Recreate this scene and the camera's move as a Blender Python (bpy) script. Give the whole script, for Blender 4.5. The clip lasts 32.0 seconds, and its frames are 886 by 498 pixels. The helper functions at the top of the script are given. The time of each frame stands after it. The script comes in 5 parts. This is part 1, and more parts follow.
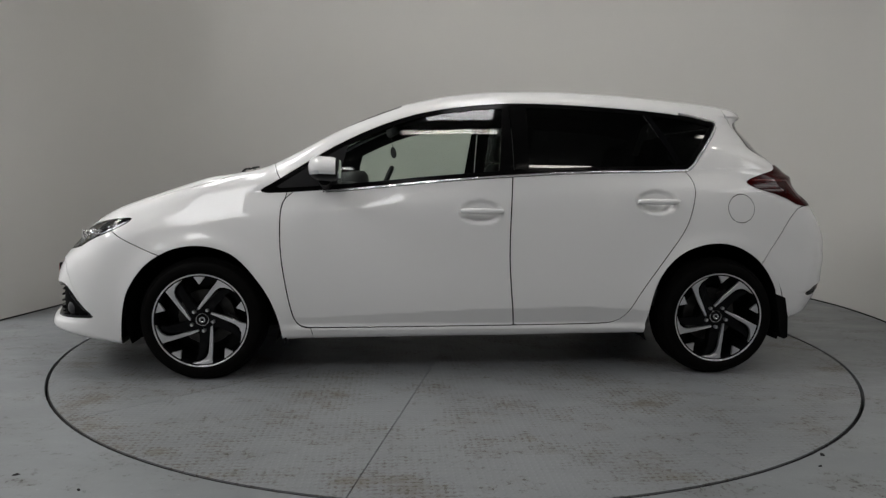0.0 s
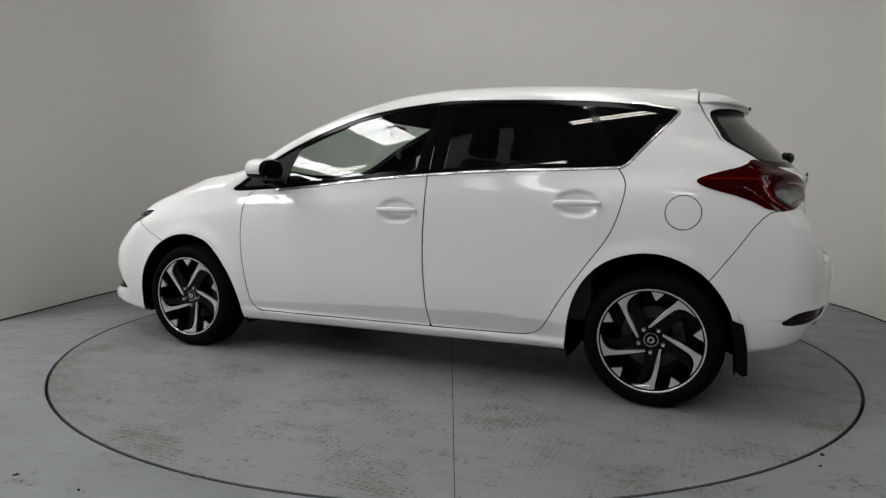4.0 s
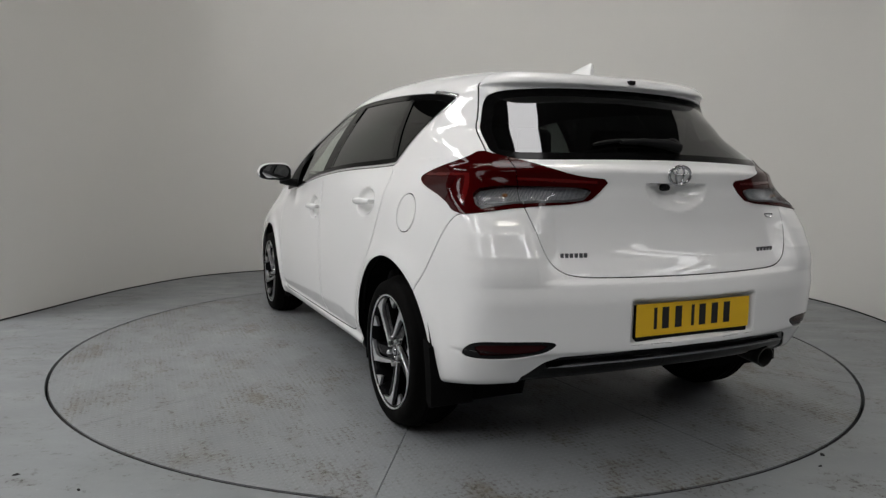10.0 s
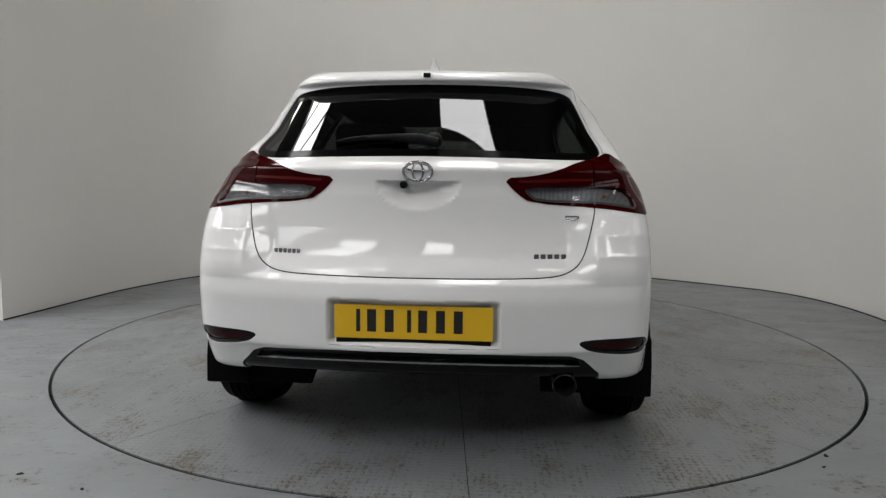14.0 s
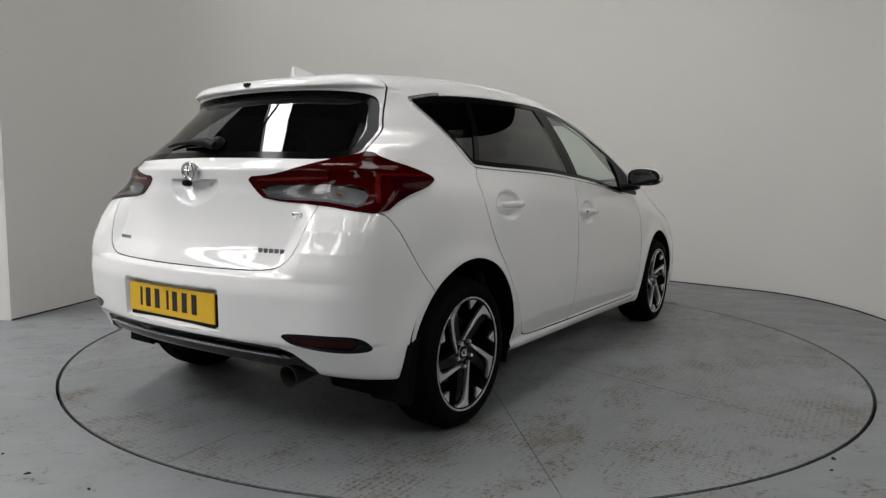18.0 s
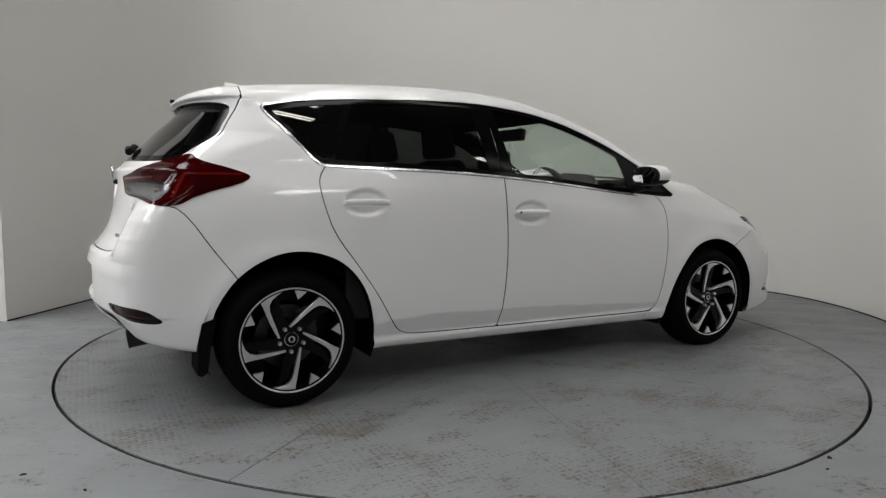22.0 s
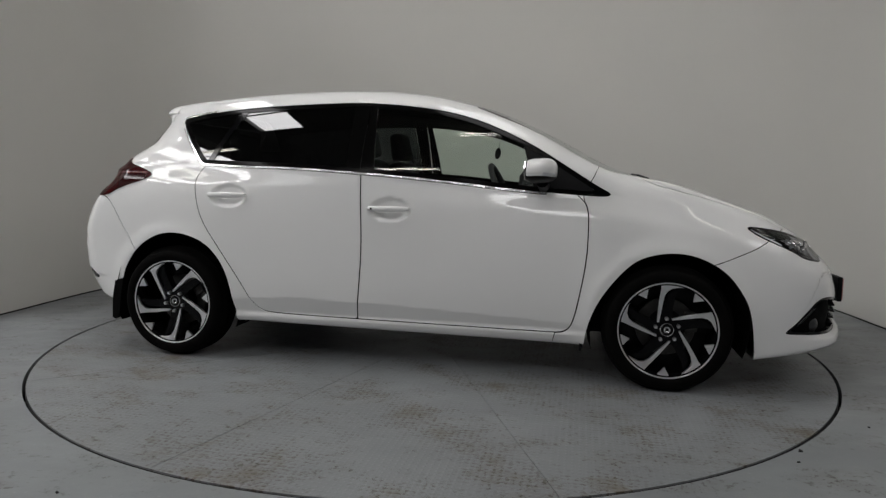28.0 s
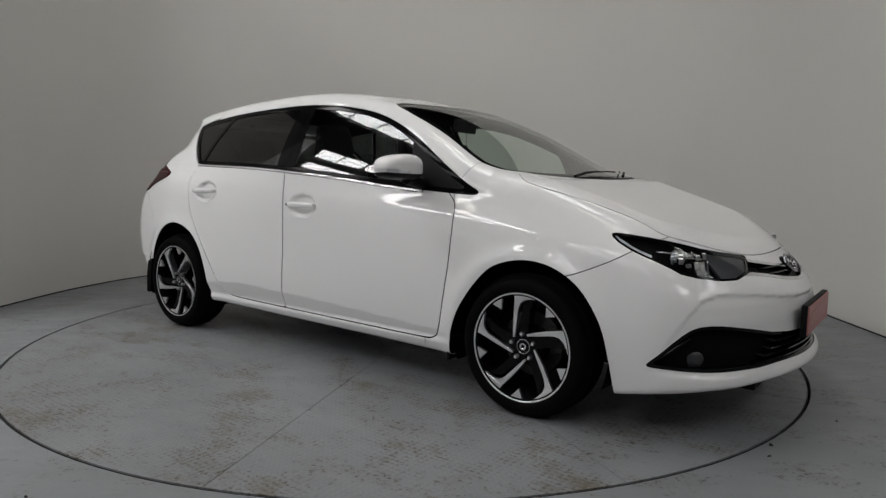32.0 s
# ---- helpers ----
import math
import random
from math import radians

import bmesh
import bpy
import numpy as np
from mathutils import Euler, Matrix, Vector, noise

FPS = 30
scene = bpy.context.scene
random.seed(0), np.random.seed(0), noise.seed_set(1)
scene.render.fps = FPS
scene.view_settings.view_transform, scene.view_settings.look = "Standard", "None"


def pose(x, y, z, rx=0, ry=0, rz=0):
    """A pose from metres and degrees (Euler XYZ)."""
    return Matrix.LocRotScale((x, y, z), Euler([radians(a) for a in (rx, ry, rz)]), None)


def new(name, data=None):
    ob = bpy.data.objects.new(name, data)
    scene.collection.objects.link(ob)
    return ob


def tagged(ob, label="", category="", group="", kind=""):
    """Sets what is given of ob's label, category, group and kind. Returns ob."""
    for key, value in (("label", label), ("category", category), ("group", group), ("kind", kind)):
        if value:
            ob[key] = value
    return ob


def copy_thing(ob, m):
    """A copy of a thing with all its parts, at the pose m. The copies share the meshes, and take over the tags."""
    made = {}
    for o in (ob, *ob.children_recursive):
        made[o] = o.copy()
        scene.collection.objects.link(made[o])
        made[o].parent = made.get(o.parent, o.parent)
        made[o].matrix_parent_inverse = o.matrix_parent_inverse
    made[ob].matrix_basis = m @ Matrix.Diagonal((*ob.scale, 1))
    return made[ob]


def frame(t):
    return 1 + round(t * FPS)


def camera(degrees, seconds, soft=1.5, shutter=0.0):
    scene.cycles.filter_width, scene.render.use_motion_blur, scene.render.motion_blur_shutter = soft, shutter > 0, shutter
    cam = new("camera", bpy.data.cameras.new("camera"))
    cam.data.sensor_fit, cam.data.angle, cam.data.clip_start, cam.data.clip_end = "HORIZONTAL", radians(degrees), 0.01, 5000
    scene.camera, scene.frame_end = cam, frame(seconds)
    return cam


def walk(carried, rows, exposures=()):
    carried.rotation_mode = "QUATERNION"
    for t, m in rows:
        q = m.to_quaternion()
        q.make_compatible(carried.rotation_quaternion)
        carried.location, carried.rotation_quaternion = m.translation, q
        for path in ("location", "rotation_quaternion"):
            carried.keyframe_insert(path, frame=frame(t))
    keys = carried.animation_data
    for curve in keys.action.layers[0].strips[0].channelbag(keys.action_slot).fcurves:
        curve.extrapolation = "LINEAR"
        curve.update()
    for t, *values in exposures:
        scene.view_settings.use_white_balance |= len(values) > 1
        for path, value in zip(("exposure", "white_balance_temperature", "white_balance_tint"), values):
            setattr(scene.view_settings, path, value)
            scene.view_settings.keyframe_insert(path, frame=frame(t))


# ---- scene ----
# ---- camera and its walk: a tripod beside the turntable, nudged round a little ----
EYE = (0.0, -4.154, 0.979)
# seconds, yaw, pitch, lean in degrees
PAN = [(0, .85, -5.79, .65), (13.5, .85, -5.79, .65), (15.5, 2.44, -5.73, .81), (16, 1.57, -5.72, .80), (16.5, 1.55, -5.71, .78),
       (17, 1.60, -5.70, .76), (18, 1.60, -5.68, .71), (18.5, 1.59, -5.67, .66), (19, 1.50, -5.65, .63), (19.5, 1.33, -5.64, .62),
       (20, 1.34, -5.64, .63), (21, 1.33, -5.67, .65), (22, 1.32, -5.68, .67), (23, 1.34, -5.71, .70), (23.5, 1.35, -5.75, .71),
       (24, 1.27, -5.79, .73), (24.5, .74, -5.81, .75), (25, .15, -5.81, .77), (25.5, -.52, -5.80, .79), (27.5, -.54, -5.83, .78),
       (28, -.58, -5.84, .79), (28.5, -1.33, -5.84, .80), (29, -2.05, -5.84, .80), (29.5, -2.64, -5.85, .80), (30, -2.69, -5.86, .81),
       (31, -2.70, -5.90, .84), (31.5, -2.69, -5.92, .87), (32, -2.62, -5.94, .89)]
# seconds, heading of the car on the turntable in degrees
TURN = [(0, 185.07), (1, 178.35), (2, 171.56), (3, 164.73), (4, 157.82), (5, 150.80), (6, 143.80), (7, 136.83), (8, 129.79),
        (9, 122.61), (10, 115.37), (11, 108.17), (12, 101.01), (13, 93.90), (14, 86.80), (15, 79.68), (16, 72.46), (17, 65.25),
        (18, 58.09), (19, 50.93), (20, 43.76), (21, 36.75), (22, 29.87), (23, 22.97), (24, 15.89), (25, 8.62), (26, 1.44),
        (27, -5.46), (28, -12.31), (29, -19.16), (30, -25.98), (31, -32.87), (32, -39.87)]
AXIS = (-.002, -.022)          # the turntable's axis in the car's own space
RING = 2.230                   # radius of the turntable

cam = camera(67.63, 32.0, soft=1.35)
walk(cam, [(t, pose(*EYE, 90 + p, 0, y) @ pose(0, 0, 0, 0, 0, r)) for t, y, p, r in PAN],
     exposures=[(0, -.26), (2, -.10), (3, -.12), (6, -.06), (9, -.02), (11, -.03), (12, .02), (13, .09), (16, .08), (19, .11), (20, .18), (21, .20), (22, .10), (24, -.46), (25, -.34), (26, -.36), (28, -.40), (30, -.57), (32, -.38)])

# ---- light: daylight through roof lights, further added ones to the sides, and fluorescent battens ----
world = bpy.data.worlds.new("sky")
scene.world = world
world.use_nodes = True
wn = world.node_tree.nodes
sky = wn.new("ShaderNodeTexSky")
sky.sky_type, sky.sun_disc, sky.sun_elevation, sky.sun_rotation = "NISHITA", False, radians(35), radians(120)
wn["Background"].inputs[1].default_value = .08
world.node_tree.links.new(sky.outputs[0], wn["Background"].inputs[0])
scene.view_settings.exposure = 0.0

ROOF = 5.6
# centre x, y and size of each roof light; the last five are added, unseen, to brighten the side walls
ROOF_AND_ADDED_LIGHTS = [(-3.68, .2, .95, 3.6), (.25, -.75, 1.05, 2.1), (-3.68, -6.6, 1.5, 3.6), (-.55, -7.6, 1.05, 2.1), (4.2, -6.6, 1.2, 3.0), (-6.8, -2.0, 1.0, 5.0), (-8.4, -2.0, 1.0, 5.0), (-7.6, -8.4, 2.4, 4.0), (6.9, -3.8, 1.0, 5.0), (8.4, -3.8, 1.0, 5.0)]
BATTENS = [(.15, -2.30), (-6.1, -2.4), (-5.4, 3.0), (-1.0, .1), (1.6, .1), (.3, .8), (5.2, -2.0), (-2.3, -4.6), (2.5, -4.6), (-6.1, -5.6)]


def area(name, m, sx, sy, watts, colour):
    lamp = bpy.data.lights.new(name, "AREA")
    lamp.shape, lamp.size, lamp.size_y, lamp.energy, lamp.color = "RECTANGLE", sx, sy, watts, colour
    ob = new(name, lamp)
    ob.matrix_world = m
    return tagged(ob, kind="structure")


# lamps in the roof openings; the outlying five are made up to fill the walls
for i, (lx, ly, sx, sy) in enumerate(ROOF_AND_ADDED_LIGHTS):
    area("roof_or_added_light", pose(lx, ly, ROOF + .12), sx - .02, sy - .02, (42, 25, 27, 27, 27, 52, 52, 13, 12, 12)[i] * sx * sy, (.995, .98, .982))


# ---- materials ----
def material(name, colour=(.5, .5, .5), rough=.5, metal=0.0, **extra):
    m = bpy.data.materials.new(name)
    m.use_nodes = True
    b = m.node_tree.nodes["Principled BSDF"]
    b.inputs["Base Color"].default_value = (*colour, 1)
    b.inputs["Roughness"].default_value, b.inputs["Metallic"].default_value = rough, metal
    for key, value in extra.items():
        b.inputs[key.replace("_", " ")].default_value = value
    return m


def nodes(m):
    t = m.node_tree
    return t.nodes, t.links, t.nodes["Principled BSDF"]


def noise_node(m, scale, detail=4, rough=.55, stretch=(1, 1, 1), kind="ShaderNodeTexNoise"):
    n, l, _ = nodes(m)
    at = n.new("ShaderNodeTexCoord")
    mp = n.new("ShaderNodeMapping")
    mp.inputs["Scale"].default_value = stretch
    tx = n.new(kind)
    tx.inputs["Scale"].default_value = scale
    if kind == "ShaderNodeTexNoise":
        tx.inputs["Detail"].default_value, tx.inputs["Roughness"].default_value = detail, rough
    l.new(at.outputs["Object"], mp.inputs[0])
    l.new(mp.outputs[0], tx.inputs["Vector"])
    return tx


def ramp(m, source, stops):
    n, l, _ = nodes(m)
    r = n.new("ShaderNodeValToRGB")
    e = r.color_ramp.elements
    for i, (at, c) in enumerate(stops):
        x = e[i] if i < 2 else e.new(at)
        x.position = at
        x.color = (*c, 1) if len(c) == 3 else c
    l.new(source, r.inputs[0])
    return r.outputs[0]


def mix(m, fac, a, b, how="MIX"):
    n, l, _ = nodes(m)
    x = n.new("ShaderNodeMix")
    x.data_type, x.blend_type = "RGBA", how
    for s, v in ((0, fac), (6, a), (7, b)):
        if isinstance(v, (int, float)):
            x.inputs[s].default_value = v
        elif isinstance(v, tuple):
            x.inputs[s].default_value = (*v, 1)
        else:
            l.new(v, x.inputs[s])
    return x.outputs[2]


def bump(m, source, strength, distance):
    n, l, b = nodes(m)
    x = n.new("ShaderNodeBump")
    x.inputs["Strength"].default_value, x.inputs["Distance"].default_value = strength, distance
    l.new(source, x.inputs["Height"])
    l.new(x.outputs[0], b.inputs["Normal"])


def grained(m, a, b, scale, relief=0.0, rough=None):
    """Two close tones, mottled at two scales, with a fine relief."""
    n, l, p = nodes(m)
    big, fine = noise_node(m, scale, 5), noise_node(m, scale * 14, 3)
    col = mix(m, fine.outputs["Fac"], ramp(m, big.outputs["Fac"], [(.3, a), (.7, b)]), tuple((x + y) / 2 for x, y in zip(a, b)))
    l.new(col, p.inputs["Base Color"])
    if relief:
        bump(m, fine.outputs["Fac"], .5, relief)
    if rough:
        l.new(ramp(m, big.outputs["Fac"], [(.3, (rough[0],) * 3), (.7, (rough[1],) * 3)]), p.inputs["Roughness"])
    return m


def floor_paint(name, base, dirt, plate):
    """Worn grey floor paint with stains, scuffs and chips; a turntable's plates also carry a raised lozenge tread."""
    m = material(name, base, .5)
    n, l, b = nodes(m)
    cloud = noise_node(m, .9, 6, .6)
    blot = noise_node(m, 3.2, 8, .72, (1, 1.6, 1))
    speck = noise_node(m, 38, 6, .75)
    scuff = noise_node(m, 4, 7, .68, (.7, 1.4, 1))
    fine = noise_node(m, 160, 3)
    col = ramp(m, cloud.outputs["Fac"], [(.32, tuple(c * .86 for c in base)), (.68, tuple(min(c * 1.10, 1) for c in base))])
    col = mix(m, ramp(m, scuff.outputs["Fac"], [(.54, (0,) * 3), (.74, (.30,) * 3)]), col, tuple(c * 1.22 for c in base))
    spots = mix(m, 1.0, ramp(m, speck.outputs["Fac"], [(.54, (0,) * 3), (.60, (1,) * 3)]),
                ramp(m, blot.outputs["Fac"], [(.49, (0,) * 3), (.60, (1,) * 3)]), "MULTIPLY")
    wash = ramp(m, blot.outputs["Fac"], [(.53, (0,) * 3), (.74, (.50,) * 3)])
    col = mix(m, wash, col, dirt)
    if plate:
        # dirt caught between the lozenges, in scattered clusters
        at = n.new("ShaderNodeTexCoord")
        sep = n.new("ShaderNodeSeparateXYZ")
        l.new(at.outputs["Object"], sep.inputs[0])

        def calc(op, a, c):
            x = n.new("ShaderNodeMath")
            x.operation = op
            for s, v in ((0, a), (1, c)):
                if isinstance(v, (int, float)):
                    x.inputs[s].default_value = v
                else:
                    l.new(v, x.inputs[s])
            return x.outputs[0]
        u = calc("SINE", calc("MULTIPLY", calc("ADD", sep.outputs[0], sep.outputs[1]), 2 * math.pi / .05), 0)
        v = calc("SINE", calc("MULTIPLY", calc("SUBTRACT", sep.outputs[0], sep.outputs[1]), 2 * math.pi / .05), 0)
        lozenge = calc("MULTIPLY", u, v)
        patch = noise_node(m, 2.1, 7, .7, (1, 1.3, 1))
        grit = noise_node(m, 42, 5, .7, (1, 1.7, 1))
        caught = calc("MULTIPLY", calc("GREATER_THAN", calc("ADD", calc("MULTIPLY", lozenge, -.09), grit.outputs["Fac"]), .57), .85)
        thick = ramp(m, patch.outputs["Fac"], [(.47, (0,) * 3), (.58, (1,) * 3)])
        col = mix(m, mix(m, 1.0, caught, thick, "MULTIPLY"), col, (.052, .041, .026))
        rust = ramp(m, patch.outputs["Fac"], [(.55, (0,) * 3), (.68, (.75,) * 3)])
        col = mix(m, rust, col, (.100, .078, .048))
    col = mix(m, spots, col, tuple(c * .42 for c in dirt))
    pale = noise_node(m, 55, 4, .7)
    col = mix(m, ramp(m, pale.outputs["Fac"], [(.60, (0,) * 3), (.70, (.35,) * 3)]), col, tuple(c * 1.5 for c in base))
    chip = noise_node(m, 17, 3, .5)
    col = mix(m, ramp(m, chip.outputs["Fac"], [(.735, (0,) * 3), (.755, (.85,) * 3)]), col, (.03, .028, .025))
    l.new(col, b.inputs["Base Color"])
    l.new(ramp(m, scuff.outputs["Fac"], [(.3, (.34,) * 3), (.75, (.58,) * 3)]), b.inputs["Roughness"])
    height = fine.outputs["Fac"]
    if plate:
        tread = calc("MAXIMUM", calc("SUBTRACT", lozenge, .35), 0)
        height = calc("ADD", calc("MULTIPLY", tread, 1.6), calc("MULTIPLY", fine.outputs["Fac"], .35))
        bump(m, height, .55, .0015)
    else:
        bump(m, height, .25, .0008)
    return m


M = {}
M["floor"] = floor_paint("grey floor paint", (.195, .206, .212), (.095, .082, .066), False)
M["plate"] = floor_paint("grey painted tread plate", (.195, .205, .211), (.105, .08, .05), True)
M["gap"] = material("black gap", (.012, .012, .012), .9)
M["wall"] = grained(material("off white wall paint", rough=.55), (.66, .65, .622), (.70, .69, .66), .7, .0006, (.45, .6))
M["wall_flat"] = grained(material("off white emulsion", rough=.6), (.70, .69, .665), (.74, .73, .705), .9, .0008, (.5, .65))
M["shed_wall"] = grained(material("grey painted blockwork", rough=.7), (.17, .17, .168), (.21, .21, .207), .5, .001)
M["cream"] = grained(material("cream board", rough=.5), (.72, .70, .50), (.76, .74, .54), 2.0)
M["brown"] = grained(material("brown wood edge", rough=.5), (.16, .09, .05), (.20, .12, .07), 9)
M["shed"] = grained(material("grey shed cladding", rough=.7), (.075, .075, .075), (.10, .10, .098), .5, .001)
M["steel"] = grained(material("grey painted steel", rough=.5), (.16, .16, .165), (.22, .22, .225), 2.0)
M["tube"] = material("lit fluorescent tube", (.9, .9, .85), .4, Emission_Color=(1, .955, .87, 1), Emission_Strength=13.0)
M["white_metal"] = material("white enamel", (.75, .75, .73), .35)


# ---- mesh helpers ----
def put(name, verts, faces, mat, parent=None, label="", smooth=False):
    me = bpy.data.meshes.new(name)
    me.from_pydata([tuple(map(float, v)) for v in verts], [], [tuple(map(int, f)) for f in faces])
    me.materials.append(M[mat])
    if smooth:
        me.polygons.foreach_set("use_smooth", [True] * len(me.polygons))
    ob = new(name, me)
    if parent:
        ob.parent = parent
    if label:
        ob["label"] = label
    return ob


def part(name, bm, mat, parent=None, label="", smooth=None, bevel=0.0):
    """Links a bmesh as one mesh object under a thing or a part. smooth: the angle up to which it is shaded smooth."""
    if bevel:
        bmesh.ops.bevel(bm, geom=bm.edges[:], offset=bevel, segments=2, profile=.6, affect="EDGES", clamp_overlap=True)
    bmesh.ops.recalc_face_normals(bm, faces=bm.faces[:])
    if smooth is not None:
        for f in bm.faces:
            f.smooth = True
        for e in bm.edges:
            if len(e.link_faces) == 2 and e.calc_face_angle(0) > radians(smooth):
                e.smooth = False
    me = bpy.data.meshes.new(name)
    bm.to_mesh(me)
    bm.free()
    me.materials.append(M[mat])
    ob = new(name, me)
    if parent:
        ob.parent = parent
    if label:
        ob["label"] = label
    return ob


def box(*boxes):
    """A bmesh of boxes, each (x0, y0, z0, x1, y1, z1)."""
    bm = bmesh.new()
    for x0, y0, z0, x1, y1, z1 in boxes:
        m = Matrix.Translation(((x0 + x1) / 2, (y0 + y1) / 2, (z0 + z1) / 2)) @ Matrix.Diagonal((x1 - x0, y1 - y0, z1 - z0, 1))
        bmesh.ops.create_cube(bm, size=1, matrix=m)
    return bm


def lathe(profile, steps=48, axis="y", closed=False):
    """A bmesh turned round an axis from (radius, height) pairs."""
    bm = bmesh.new()
    rings = []
    for i in range(steps):
        a = 2 * math.pi * i / steps
        c, s = math.cos(a), math.sin(a)
        rings.append([bm.verts.new({"y": (r * c, h, r * s), "z": (r * c, r * s, h), "x": (h, r * c, r * s)}[axis]) for r, h in profile])
    k = len(profile)
    for i in range(steps):
        a, b = rings[i], rings[(i + 1) % steps]
        for j in range(k if closed else k - 1):
            bm.faces.new((a[j], a[(j + 1) % k], b[(j + 1) % k], b[j]))
    bmesh.ops.remove_doubles(bm, verts=bm.verts[:], dist=1e-5)
    return bm


def tube_along(path, radius, sides=8, bm=None, caps=True):
    """A round bar along a path of points."""
    bm = bm or bmesh.new()
    path = [Vector(p) for p in path]
    rings = []
    for i, p in enumerate(path):
        d = (path[min(i + 1, len(path) - 1)] - path[max(i - 1, 0)]).normalized()
        u = d.cross(Vector((0, 0, 1)))
        u = u.normalized() if u.length > 1e-3 else Vector((1, 0, 0))
        w = d.cross(u)
        r = radius[i] if isinstance(radius, (list, tuple)) else radius
        rings.append([bm.verts.new(p + r * (math.cos(2 * math.pi * k / sides) * u + math.sin(2 * math.pi * k / sides) * w)) for k in range(sides)])
    for a, b in zip(rings, rings[1:]):
        for k in range(sides):
            bm.faces.new((a[k], a[(k + 1) % sides], b[(k + 1) % sides], b[k]))
    if caps:
        bm.faces.new(rings[0][::-1])
        bm.faces.new(rings[-1])
    return bm


def prism(outline, lo, hi, axis="z", inset=0.0, cap=True):
    """A bmesh from a 2D outline, extruded from lo to hi along an axis; the hi side may be drawn in."""
    bm = bmesh.new()
    o = [Vector(p) for p in outline]
    c = sum(o, Vector((0, 0))) / len(o)

    def at(p, h):
        return {"z": (p.x, p.y, h), "y": (p.x, h, p.y), "x": (h, p.x, p.y)}[axis]
    top = [c + (p - c) * (1 - inset / max((p - c).length, 1e-6)) for p in o]
    a = [bm.verts.new(at(p, lo)) for p in o]
    b = [bm.verts.new(at(p, hi)) for p in top]
    for i in range(len(o)):
        j = (i + 1) % len(o)
        bm.faces.new((a[i], a[j], b[j], b[i]))
    if cap:
        bm.faces.new(a[::-1])
        bm.faces.new(b)
    return bm


# ---- the studio ----
def wall_line(each=6):
    """Plan of the curved backdrop wall: two nearly straight wings and a rounded back, run smoothly through its bends."""
    bends = [(-3.11, .10), (-3.09, .24), (-3.04, .62), (-2.99, 1.06), (-2.93, 1.46), (-2.84, 1.80), (-2.72, 2.14), (-2.56, 2.43), (-2.34, 2.68), (-1.95, 2.96),
             (-1.3, 3.25), (-.5, 3.42), (.4, 3.40), (1.2, 3.19), (1.9, 2.83), (2.42, 2.45), (2.74, 2.18), (2.92, 2.01), (3.05, 1.78), (3.13, 1.52), (3.175, 1.18),
             (3.17, .82), (3.14, .52), (3.105, .12), (3.06, -.35), (3.02, -.90), (2.98, -1.3)]
    pts = []
    for a, b, c, d in zip(bends, bends[1:], bends[2:], bends[3:]):
        for k in range(each):
            t = k / each
            pts.append(tuple(.5 * (2 * q + (r - p) * t + (2 * p - 5 * q + 4 * r - w) * t * t + (3 * q - p - 3 * r + w) * t ** 3) for p, q, r, w in zip(a, b, c, d)))
    return pts + [bends[-2]]


